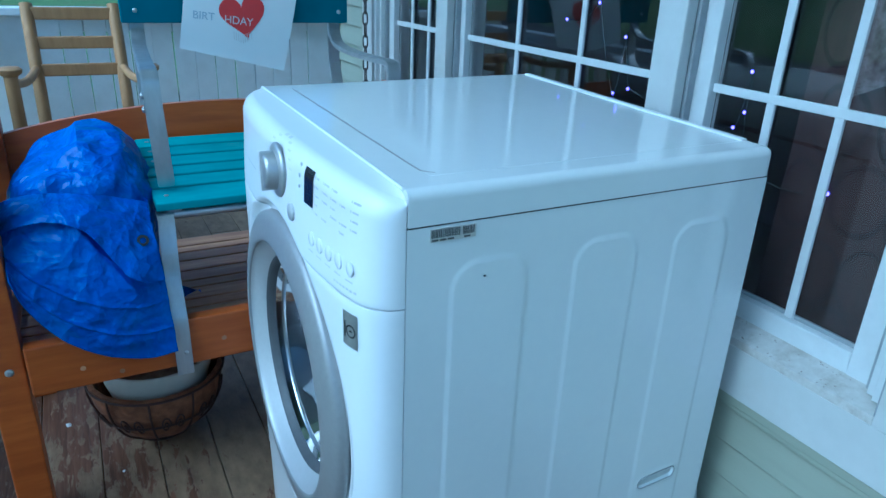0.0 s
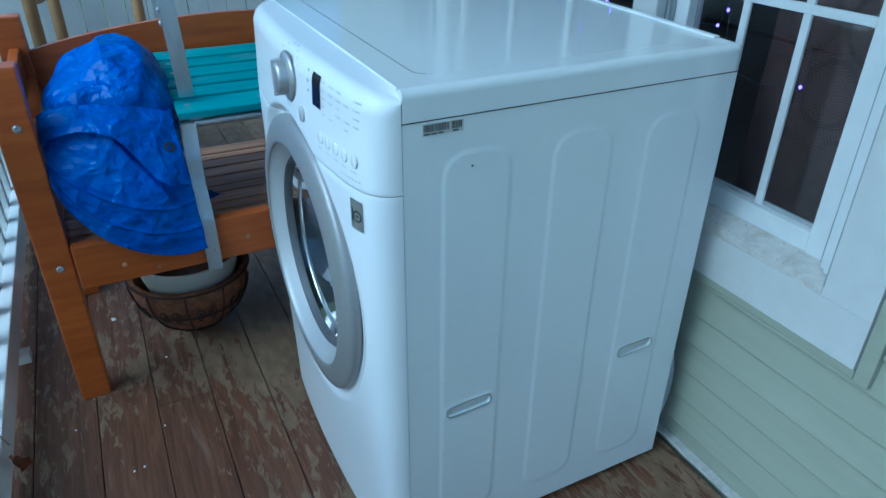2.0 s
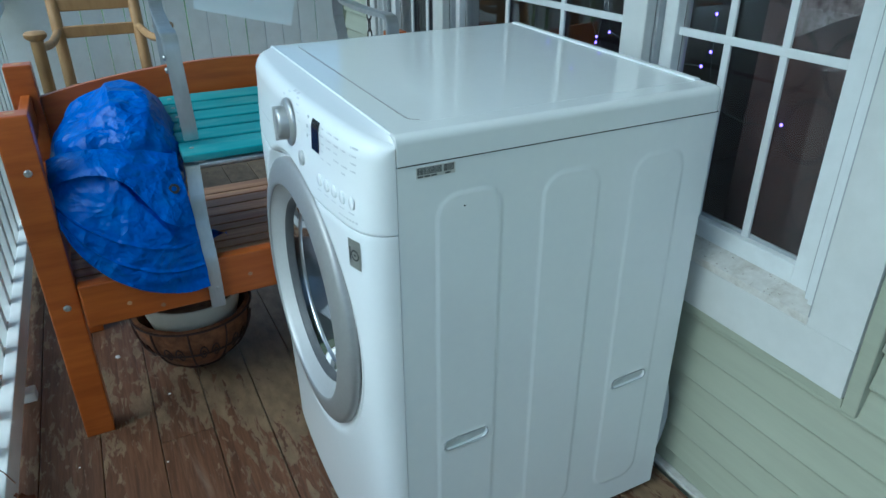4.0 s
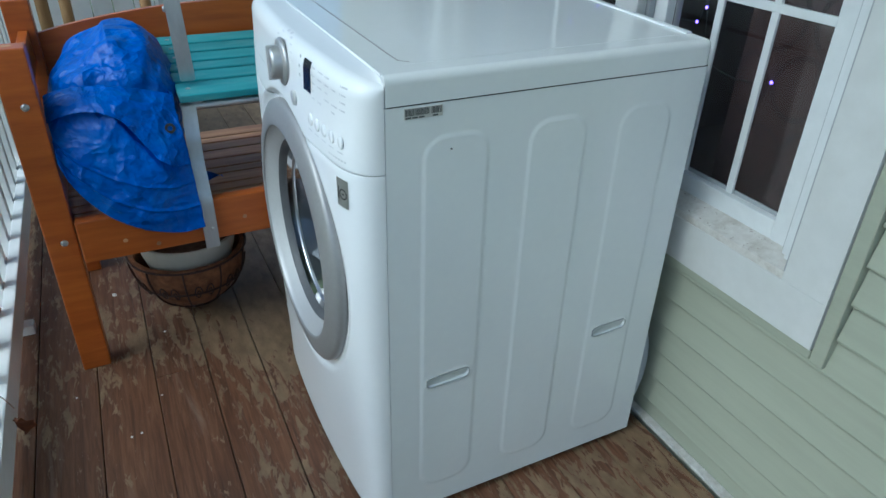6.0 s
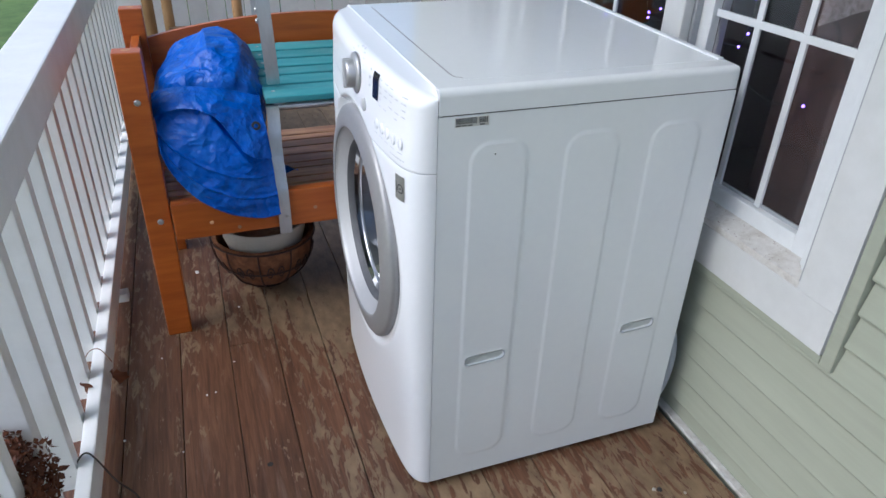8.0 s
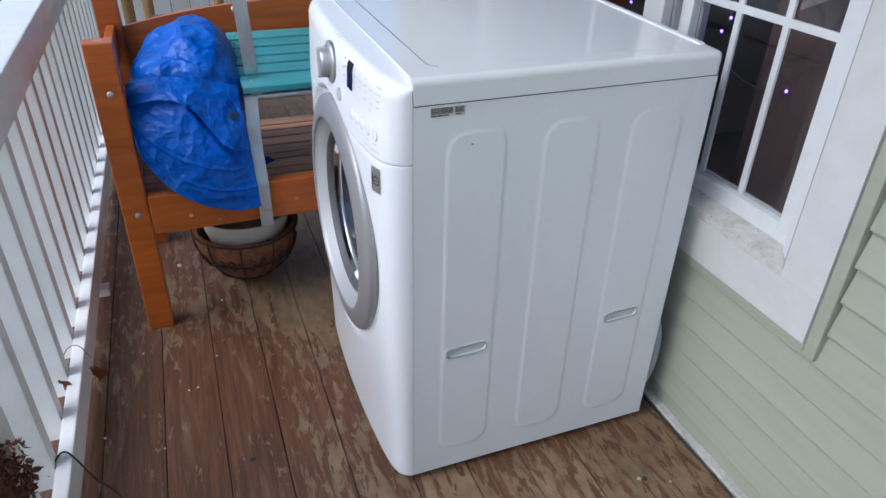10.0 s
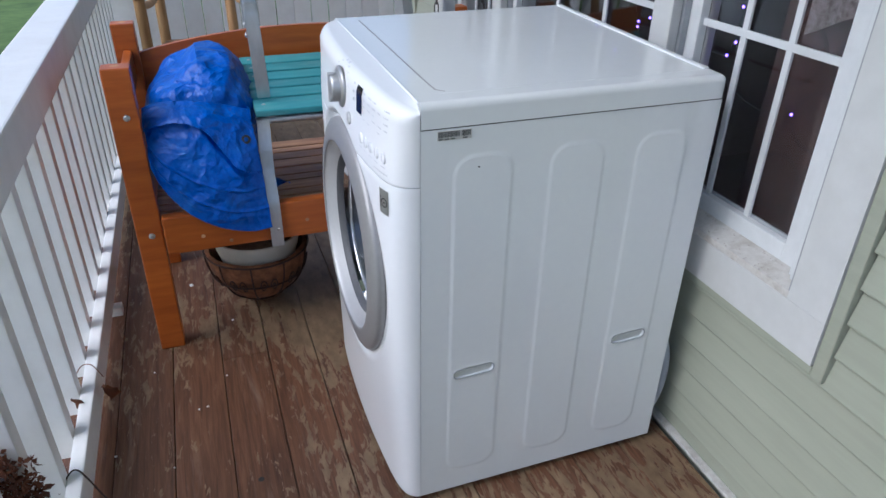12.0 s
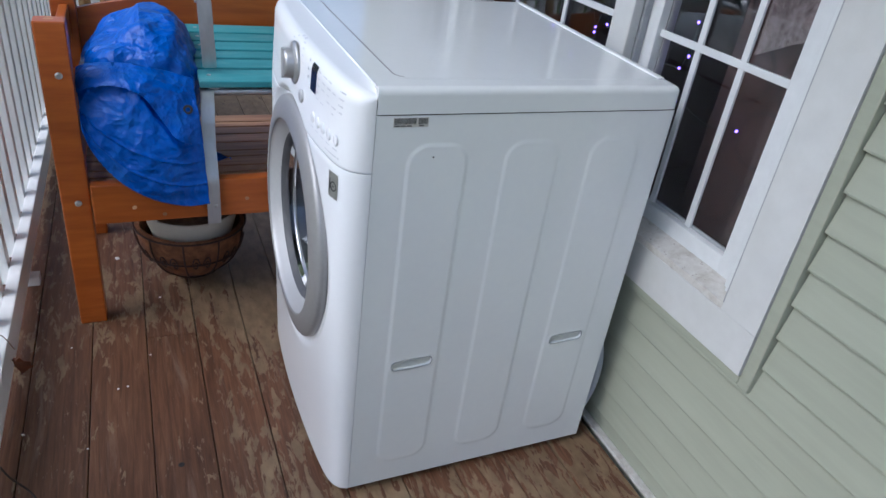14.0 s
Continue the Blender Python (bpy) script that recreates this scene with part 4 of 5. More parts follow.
def wooden_bench():
    b = thing("wooden_bench", (0.02, 1.1, 0.0), "orange-stained wooden bench with square posts and slatted seat", "bench")
    # posts
    for x in (BX0, BX1 - 0.064):
        for y, h in ((BY0, 0.868), (BY1 - 0.055, 0.872)):
            lean = 0.007 if x == BX0 and y == BY0 else 0.0
            yp = y + (0.018 if y == BY0 else 0.0)
            bm = box(x - 0.004 if x == BX0 else x, x + 0.065 if x == BX0 else x + 0.064, yp, yp + 0.056, 0.0, h, 0.004)
            for v in bm.verts:
                v.co.x += lean * v.co.z / h
            p = part("post", bm, M_ORANGE, b)
            part("plug_hole", lathe([(0.011, 0.0), (0.011, 0.0006), (0.006, 0.0007), (0.0, 0.0004)], (x + lean + 0.030, yp + 0.030, h), "z", 16), M_SLAT, p, "dark worn peg hole")
            if y == BY0:
                for z in (0.740, 0.394):
                    part("bolt", bolt_head((x + lean * z / h + 0.036, yp - 0.0002, z), (0, -1, 0), 0.009, 0.004), M_BOLT, p, "zinc bolt head")
    part("front_rail", box(BX0 + 0.0722, BX1 - 0.0645, BY0 + 0.004, BY0 + 0.038, 0.333, 0.450, 0.005), M_ORANGE_H, b)
    for x, z in ((-0.40, 0.378), (-0.325, 0.352), (-0.10, 0.385), (0.02, 0.40)):
        part("knot", bolt_head((x, BY0 + 0.0042, z), (0, -1, 0), 0.006, 0.0008), M_SLAT, b, "dark knot")
    part("back_bottom_rail", box(BX0 + 0.14, BX1 - 0.14, BY1 + 0.010, BY1 + 0.040, 0.31, 0.37, 0.005), M_ORANGE_H, b)
    # curved back board
    def edge(x):
        u = (x - BX0) / (BX1 - BX0)
        return 0.752 + 0.085 * math.sin(math.pi * min(1, max(0, u))) ** 0.7
    bm = bmesh.new()
    n = 40
    f = []
    for i in range(n + 1):
        x = BX0 + 0.065 + (BX1 - BX0 - 0.13) * i / n
        f.append([bm.verts.new((x, y, z)) for y, z in ((1.368, 0.60), (1.368, edge(x)), (1.388, edge(x)), (1.388, 0.60))])
    for a, c in zip(f, f[1:]):
        for k in range(4):
            bm.faces.new((a[k], a[(k + 1) % 4], c[(k + 1) % 4], c[k]))
    bm.faces.new(f[0])
    bm.faces.new(f[-1][::-1])
    bmesh.ops.recalc_face_normals(bm, faces=bm.faces)
    part("back_board", bm, M_ORANGE_H, b, "curved orange back board")
    # end boards between the posts
    for x in (BX0 + 0.020, BX1 - 0.045):
        part("end_board", box(x, x + 0.025, BY0 + 0.0565, BY1 - 0.0555, 0.70, 0.792, 0.004), M_ORANGE, b)
        part("end_board", box(x, x + 0.025, BY0 + 0.0565, BY1 - 0.0555, 0.36, 0.45, 0.004), M_ORANGE, b)
        part("end_board", box(x, x + 0.022, BY0 + 0.0565, BY1 - 0.0555, 0.53, 0.60, 0.004), M_ORANGE, b)
    y = BY0 + 0.040
    k = 0
    while y < BY1 + 0.02:
        w = (0.066, 0.060, 0.040, 0.062, 0.040, 0.062)[k % 6]
        part("slat", box(BX0 + 0.050, BX1 - 0.050, y, y + w, 0.372, 0.392, 0.003), M_SLAT, b)
        y += w + 0.008
        k += 1
    part("slat_cleat", box(BX0 + 0.10, BX1 - 0.10, BY0 + 0.040, BY0 + 0.060, 0.345, 0.3715, 0.002), M_SLAT, b)
    part("slat_cleat", box(BX0 + 0.10, BX1 - 0.10, BY1 - 0.012, BY1 + 0.0095, 0.345, 0.3715, 0.002), M_SLAT, b)
    return b


wooden_bench()


# ---- teal glider seat lying on the bench ----
def glider_seat():
    s = thing("glider_seat", (0.14, 1.1, 0.33), "teal-painted slatted seat with aluminium arms, set on the bench", "garden seat")
    x0, x1 = -0.205, 0.475
    y, k = 0.880, 0
    tilt = 0.048 / 0.49
    for w in (0.086, 0.064, 0.054, 0.064, 0.062, 0.070):
        z = 0.704 + (y - 0.880) * tilt
        bm = box(x0, x1, y, y + w, z - 0.020, z, 0.004)
        bmesh.ops.rotate(bm, cent=(0, y, z), matrix=Matrix.Rotation(math.atan(tilt), 3, "X"), verts=bm.verts)
        sl = part("slat", bm, M_TEAL, s)
        for x in (x0 + 0.028, x1 - 0.028):
            part("screw", bolt_head((x, y + w * 0.5, z + w * 0.5 * tilt), (0, 0, 1), 0.0062, 0.0025), M_BOLT, sl, "bright screw head")
        y += w + 0.011
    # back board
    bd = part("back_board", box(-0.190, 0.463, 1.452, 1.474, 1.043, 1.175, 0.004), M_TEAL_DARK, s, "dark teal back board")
    for x in (-0.152, 0.434):
        for z in (1.076, 1.145):
            part("screw", bolt_head((x, 1.4518, z), (0, -1, 0), 0.007, 0.003), M_BOLT, bd, "bright screw head")
    # arm on each side: up behind the back board, forward as the arm, down to the seat
    for xa, nm in ((-0.180, 0), (0.395, 1)):
        path = smooth_path([(xa + 0.031, 1.482, 1.160), (xa + 0.030, 1.482, 1.07), (xa + 0.029, 1.470, 1.015), (xa + 0.025, 1.415, 0.982),
                            (xa + 0.018, 1.28, 0.975), (xa + 0.006, 1.08, 0.980), (xa, 0.965, 0.985), (xa, 0.940, 0.972), (xa, 0.933, 0.93), (xa + 0.004, 0.936, 0.83), (xa + 0.008, 0.944, 0.748), (xa + 0.009, 0.952, 0.722)], 6)
        arm = part("arm", strap(path, 0.037, 0.013), M_ALU, s, "bent aluminium arm")
        for z in (0.935, 0.905):
            part("bolt", bolt_head((xa - 0.0188, 0.931, z), (-1, 0, 0), 0.0075, 0.005), M_BOLT, arm, "round bolt head")
        part("upright", strap([(xa + 0.030, 1.492, 1.13), (xa + 0.030, 1.478, 0.92), (xa + 0.026, 1.410, 0.80), (xa + 0.024, 1.36, 0.72)], 0.036, 0.006), M_ALU, s)
    # front legs hang before the bench rail
    for xa in (-0.194, 0.448):
        leg = part("leg", strap(smooth_path([(xa + 0.006, 0.905, 0.678), (xa + 0.006, 0.875, 0.668), (xa + 0.002, 0.846, 0.61), (xa, 0.832, 0.545), (xa, 0.808, 0.50), (xa, 0.788, 0.46), (xa, 0.781, 0.40), (xa, 0.780, 0.318)], 5), 0.036, 0.006), M_ALU, s, "bent aluminium leg strap")
        part("bolt", bolt_head((xa + 0.006, 0.7767, 0.375), (0, -1, 0), 0.005, 0.003), M_BOLT, leg)
    part("cross_tube", tube([(-0.19, 0.900, 0.669), (0.45, 0.900, 0.669)], 0.011, 12), M_ALU, s, smooth=True)
    part("cross_tube", tube([(-0.19, 1.29, 0.708), (0.45, 1.29, 0.708)], 0.011, 12), M_ALU, s, smooth=True)
    for xa in (-0.166, 0.420):
        part("seat_bar", strap([(xa, 0.892, 0.680), (xa, 1.345, 0.725)], 0.030, 0.006), M_ALU, s)
    return s


glider_seat()


def paper_sign():
    p = thing("paper_sign", (0.13, 1.444, 0.88), "sheet of white paper with a red heart and BIRTHDAY", "paper sign")
    a, b, c, d = Vector((-0.018, 1.4475, 1.140)), Vector((0.306, 1.4475, 1.140)), Vector((0.245, 1.425, 0.906)), Vector((-0.049, 1.432, 0.977))

    def at(u, v, lift=0.0):
        q = (a * (1 - u) + b * u) * (1 - v) + (d * (1 - u) + c * u) * v
        return q + Vector((0, -0.006 * math.sin(math.pi * min(1, v * 1.1)) * (0.4 + 0.6 * math.sin(2.2 * u + 0.5)) - lift, 0))

    bm = sheet(24, 20, lambda u, v: at(u, v))
    part("sheet", bm, M_PAPER, p, smooth=True)
    bm = sheet(24, 20, lambda u, v: at(u, v, -0.0006))
    bmesh.ops.reverse_faces(bm, faces=bm.faces)
    part("sheet_back", bm, M_PAPER, p, smooth=True)
    # heart: a fan of points
    bm = bmesh.new()

    def lay(x, z, lift):
        # place on the sheet under world x and z
        v = 0.5
        u = 0.5
        for _ in range(12):
            q = at(u, v)
            u += (x - q.x) / 0.31
            v += (q.z - z) / 0.20
        return at(u, v, lift)

    mid = bm.verts.new(lay(0.137, 1.058, 0.0008))
    rim = []
    for k in range(48):
        t = 2 * math.pi * k / 48
        hx = 16 * math.sin(t) ** 3
        hz = 13 * math.cos(t) - 5 * math.cos(2 * t) - 2 * math.cos(3 * t) - math.cos(4 * t)
        rx, rz = hx * 0.0041, (hz + 2) * 0.0041
        ang = 0.12
        rim.append(bm.verts.new(lay(0.137 + rx * math.cos(ang) - rz * math.sin(ang), 1.058 + rz * math.cos(ang) + rx * math.sin(ang), 0.0008)))
    for k in range(48):
        bm.faces.new((mid, rim[k], rim[(k + 1) % 48]))
    part("heart", bm, M_RED, p, "red printed heart")
    bm = bmesh.new()
    for k in range(9):
        x = 0.104 + 0.0062 * k
        h = 1.008 - 0.014 * (1 - abs(k - 4) / 5)
        vs = [bm.verts.new(lay(xx, zz, 0.0011)) for xx, zz in ((x, h - 0.006), (x + 0.0022, h - 0.006), (x + 0.0022, h + 0.016), (x, h + 0.016))]
        bm.faces.new(vs)
    part("fringe", bm, M_WHITEPRINT, p)
    words("HDAY", 0.030, M_WHITEPRINT, p, Matrix.Translation((0.080, 1.046, 0)) @ Matrix.Rotation(radians(-7), 4, "Z"), lay=lay)
    words("BIRT", 0.030, M_PALE, p, Matrix.Translation((-0.006, 1.058, 0)) @ Matrix.Rotation(radians(-7), 4, "Z"), lay=lay)
    return p


paper_sign()


# ---- blue tarp over a bundle on the bench ----
FOLDS = []
frng = random.Random(17)
for k in range(9):
    FOLDS.append((Vector((frng.gauss(0, 1), frng.gauss(0, 1), frng.gauss(0, 1))).normalized(), frng.uniform(0.55, 1.7), frng.uniform(0, 1)))


def crinkle(p, s):
    """Flat facets with sharp creases: folded waves in many directions, each in patches of its own."""
    h = 0.0
    q = p + 0.05 * noise.noise_vector(p * 5)
    for k, (d, f, o) in enumerate(FOLDS):
        w = (q.dot(d) * s * f + o) % 1.0
        patch = smoothstep(-0.15, 0.35, noise.noise(p * 5 + Vector((k * 3.1, k, 0))))
        h += (abs(2 * w - 1) - 0.5) / f * patch
    return h * 0.6


def blue_tarp():
    t = thing("blue_tarp", (-0.35, 1.05, 0.394), "crumpled blue plastic tarp draped over a bundle on the bench", "tarp")

    def dome(u, v):
        a = 2 * math.pi * u
        h = v
        prof = (1 - h ** 6.5) ** 0.5 * (0.74 + 0.26 * smoothstep(0.0, 0.6, h))
        ca, sa = math.cos(a), math.sin(a)
        k = 1 / (abs(ca) ** 2.7 + abs(sa) ** 2.7) ** (1 / 2.7)
        x = -0.352 + 0.164 * prof * k * ca + 0.012 * h
        y = 1.105 + 0.235 * prof * k * sa
        z = 0.394 + 0.446 * h - 0.055 * max(0, -ca) * h * h * h
        p = Vector((x, y, z))
        nrm = Vector((ca * prof, sa * prof * 0.8, h)).normalized()
        f = 1 - smoothstep(0.96, 1.0, h) * 0.7
        return p + nrm * f * (0.017 * crinkle(p, 8) + 0.005 * crinkle(p * 1.1, 20) + 0.010 * noise.noise(p * 6))

    bm = sheet(220, 120, dome)
    bmesh.ops.remove_doubles(bm, verts=bm.verts, dist=0.0008)
    bmesh.ops.recalc_face_normals(bm, faces=bm.faces)
    part("bundle_cover", bm, M_TARP, t, "shiny creased upper part", smooth=True)

    low = [(-0.497, 0.800, 0.60), (-0.478, 0.795, 0.530), (-0.428, 0.778, 0.466), (-0.370, 0.768, 0.424), (-0.317, 0.764, 0.398), (-0.262, 0.763, 0.386), (-0.204, 0.766, 0.388)]
    top = [(-0.505, 0.930, 0.722), (-0.470, 0.900, 0.742), (-0.420, 0.880, 0.752), (-0.360, 0.868, 0.752), (-0.310, 0.866, 0.742), (-0.265, 0.866, 0.728), (-0.222, 0.872, 0.712)]
    top_l, low_l = smooth_path(top, 10), smooth_path(low, 10)

    def pick(line, u):
        f = u * (len(line) - 1)
        i = min(int(f), len(line) - 2)
        return line[i].lerp(line[i + 1], f - i)

    def flap(u, v):
        a, b = pick(top_l, u), pick(low_l, u)
        p = a.lerp(b, v)
        out = 0.042 * math.sin(math.pi * v) ** 0.8 * (0.5 + 0.5 * math.sin(math.pi * u))
        # the doubled hem stands proud at the top and ends in a step
        sag = 0.30 - 0.16 * math.sin(math.pi * min(1.0, u * 1.35)) ** 0.8 + 0.16 * smoothstep(0.45, 0.95, u)
        out += 0.034 * smoothstep(0.0, 0.10, v) * (1 - smoothstep(sag, sag + 0.022, v))
        # a long slanting fold
        fold = v - (0.12 + 1.05 * (u - 0.42))
        out += 0.013 * math.exp(-(fold / (0.030 if fold < 0 else 0.09)) ** 2) * smoothstep(0.40, 0.52, u) * (1 - smoothstep(0.80, 0.92, u))
        out += 0.012 * math.sin(9 * u + 3 * v) * v
        lines = 0.005 * (math.exp(-((v - 0.62) / 0.012) ** 2) + math.exp(-((v - 0.80) / 0.012) ** 2))
        out += lines + (0.010 * crinkle(p, 9) + 0.003 * crinkle(p * 1.1, 23)) * (0.55 + 0.45 * v) + 0.012 * noise.noise(p * 7)
        over = smoothstep(0.86, 1.0, v)
        return p + Vector((0.004 * noise.noise(p * 14), -out * (1 - 0.75 * over), 0.004 * noise.noise(p * 9)))

    bm = sheet(150, 150, flap)
    bmesh.ops.recalc_face_normals(bm, faces=bm.faces)
    ob = part("flap", bm, M_TARP, t, "hanging front flap with a doubled hem", smooth=True)
    sol = ob.modifiers.new("thickness", "SOLIDIFY")
    sol.thickness, sol.offset = 0.003, -1

    # right-hand side of the cover, from the hem back to the bundle
    def cheek(u, v):
        a = pick(top_l, 1.0).lerp(pick(low_l, 1.0), v) + Vector((-0.004, 0.004, 0))
        b = Vector((-0.205, 1.10, 0.70 - 0.28 * v))
        p = a.lerp(b, u)
        return p + Vector((0.008 * crinkle(p, 12) - 0.014 * math.sin(math.pi * u), 0, 0))

    ob = part("side_fold", sheet(40, 40, cheek), M_TARP, t, smooth=True)
    # corner that pokes out past the leg
    def tail(u, v):
        p = Vector((-0.20 + 0.075 * u, 0.90 + 0.03 * v + 0.01 * u, 0.470 - 0.016 * u + (0.5 - v) * 0.085 * (1 - u)))
        return p + Vector((0, 0.008 * crinkle(p, 20), 0.0))
    ob = part("tail", sheet(14, 14, tail), M_TARP, t, smooth=True)
    q = flap(0.90, 0.20)
    g = lathe([(0.0125, 0.0), (0.0125, 0.002), (0.007, 0.0025), (0.006, 0.0)], (0, 0, 0), sides=20)
    bmesh.ops.rotate(g, cent=(0, 0, 0), matrix=Matrix.Rotation(radians(80), 3, "X"), verts=g.verts)
    bmesh.ops.translate(g, vec=q + Vector((0, -0.002, 0)), verts=g.verts)
    part("grommet", g, M_BLACK, t, "dark grommet")
    return t


blue_tarp()


# ---- hanging basket with a cream pot, under the bench ----
def flower_basket():
    c = Vector((-0.246, 1.030, 0.0))
    R, Hh = 0.166, 0.198
    b = thing("hanging_basket", c, "round wire basket with brown coir liner on the deck", "flower basket")
    prof = []
    for k in range(15):
        a = math.pi / 2 * k / 14
        prof.append((R * math.sin(a) ** 1.05 if k else 0.0, 0.008 + Hh * (1 - math.cos(a))))
    prof += [(R - 0.012, 0.008 + Hh), (R - 0.02, Hh * 0.6)]
    bm = lathe(prof, c, "z", 56)
    for v in bm.verts:
        v.co += 0.004 * noise.noise_vector(v.co * 30)
    part("liner", bm, M_COCO, b, "shaggy brown coir liner", smooth=True)

    def surf(a, k):
        t = math.pi / 2 * k
        r = (R + 0.005) * math.sin(t) ** 1.05 if k > 0 else 0.0
        return c + Vector((r * math.cos(a), r * math.sin(a), 0.005 + Hh * (1 - math.cos(t))))

    for k in range(10):
        a = 2 * math.pi * k / 10 + 0.1
        part("rib", tube([surf(a, j / 12) for j in range(1, 13)], 0.0028, 6), M_WIRE, b, smooth=True)
    for kk, rad in ((1.0, 0.0032), (0.72, 0.0028), (0.32, 0.0028)):
        part("ring", tube([surf(2 * math.pi * j / 48, kk) for j in range(48)], rad, 6, closed=True), M_WIRE, b, smooth=True)
    for k in range(10):
        for s in (-1, 1):
            a0 = 2 * math.pi * (k + 0.5) / 10 + 0.1
            pts = []
            for j in range(22):
                f = j / 21
                ang = f * 3.2 * math.pi
                rr = 0.095 * (1 - 0.85 * f)
                pts.append(surf(a0 + s * (0.15 - rr * 1.1 * math.cos(ang)) * 0.75, 0.73 + rr * 1.15 * math.sin(ang)))
            part("scroll", tube(pts, 0.0022, 5), M_WIRE, b, smooth=True)
    for a in (0.25, 2.9):
        p = surf(a, 1.0)
        part("hook", tube([p + Vector((0.012 * math.cos(q), 0, 0.014 + 0.014 * math.sin(q))) for q in [0.5 * j for j in range(-3, 9)]], 0.0025, 6), M_WIRE, b, smooth=True)
    pot = thing("plant_pot", c + Vector((0, 0, 0.05)), "cream plastic bowl pot with dry soil, sunk in the basket", "plant pot")
    cp = c + Vector((0.004, 0.0, 0))
    part("bowl", lathe([(0.075, 0.105), (0.116, 0.145), (0.134, 0.205), (0.141, 0.243), (0.142, 0.252), (0.138, 0.254), (0.132, 0.246), (0.126, 0.215), (0.117, 0.20), (0.0, 0.20)], cp, "z", 56), M_CREAM, pot, smooth=True)
    part("soil", lathe([(0.124, 0.206), (0.08, 0.211), (0.0, 0.212)], cp, "z", 40), M_SOIL, pot, smooth=True)
    return b


flower_basket()


# ---- rocking chair by the end railing ----
def rocking_chair():
    c = thing("rocking_chair", (-0.28, 2.9, 0.0), "rustic peeled-log rocking chair with ladder back and woven seat", "rocking chair")
    L, Rr = -0.466, -0.132
    for x in (L, Rr):
        part("back_post", tube(smooth_path([(x, 2.62, 0.09), (x, 2.68, 0.50), (x, 2.75, 0.80), (x, 2.82, 1.012)], 5), 0.025, 12, radii=None), M_PINE, c, smooth=True)
        part("front_post", tube([(x - 0.07 * (1 if x == L else -1), 2.30, 0.08), (x - 0.07 * (1 if x == L else -1), 2.32, 0.800)], 0.024, 12), M_PINE, c, smooth=True)
        xa = x - 0.07 * (1 if x == L else -1)
        part("post_cap", lathe([(0.024, 0.0), (0.040, 0.012), (0.042, 0.026), (0.034, 0.034), (0.0, 0.036)], (xa, 2.32, 0.785), "z", 20), M_PINE, c, smooth=True)
        part("arm", tube(smooth_path([(xa, 2.32, 0.755), (x - 0.03 * (1 if x == L else -1), 2.54, 0.735), (x, 2.735, 0.755)], 6), 0.017, 10), M_PINE, c, smooth=True)
        part("rocker", tube(smooth_path([(xa, 2.08, 0.085), (xa, 2.28, 0.035), (x, 2.52, 0.022), (x, 2.80, 0.045), (x, 3.05, 0.11)], 6), 0.020, 10), M_PINE, c, smooth=True)
        for z in (0.26, 0.44):
            part("rung", tube([(xa, 2.31, z), (x, 2.68, z)], 0.013, 8), M_PINE, c, smooth=True)
    for z in (0.975, 0.858, 0.748):
        y = 2.75 + (z - 0.80) * 0.30
        bm = box(L, Rr, y - 0.009, y + 0.009, z - 0.026, z + 0.026, 0.006)
        part("ladder_slat", bm, M_PINE, c)
    for y, z in ((2.31, 0.30), (2.31, 0.50), (2.66, 0.30), (2.68, 0.50)):
        w = 0.07 if y < 2.5 else 0.0
        part("rung", tube([(L - w, y, z), (Rr + w, y, z)], 0.013, 8), M_PINE, c, smooth=True)
    bm = bmesh.new()
    for k in range(13):
        y = 2.30 + 0.031 * k
        w = 0.07 * (1 - k / 12)
        box(L - w, Rr + w, y, y + 0.028, 0.513 + 0.004 * (k % 2), 0.528 + 0.004 * (k % 2), 0.004, bm)
    seat = part("seat", bm, M_WEAVE, c, "woven splint seat")
    return c


rocking_chair()


# ---- chain by the window ----
def chain():
    c = thing("hanging_chain", (0.660, 1.80, 0.30), "dark steel chain hanging beside the window casing", "chain")
    z, k = 2.63, 0
    me = {}
    while z > 0.62:
        kind = k % 2
        if kind not in me:
            pts = []
            for j in range(16):
                a = 2 * math.pi * j / 16
                o = 0.0085 * math.cos(a)
                h = 0.0165 * math.sin(a) + (0.008 if math.sin(a) > 0 else -0.008)
                pts.append((0.660 + (o if kind else 0), 1.80 + (0 if kind else o), z + h))
            ob = part("link", tube(pts, 0.0030, 6, closed=True), M_CHAIN, c, smooth=True)
            me[kind] = (ob.data, z)
        else:
            ob = new("link", me[kind][0])
            ob.parent = c
            ob.location = (0, 0, z - me[kind][1])
        z -= 0.041
        k += 1
    return c


chain()


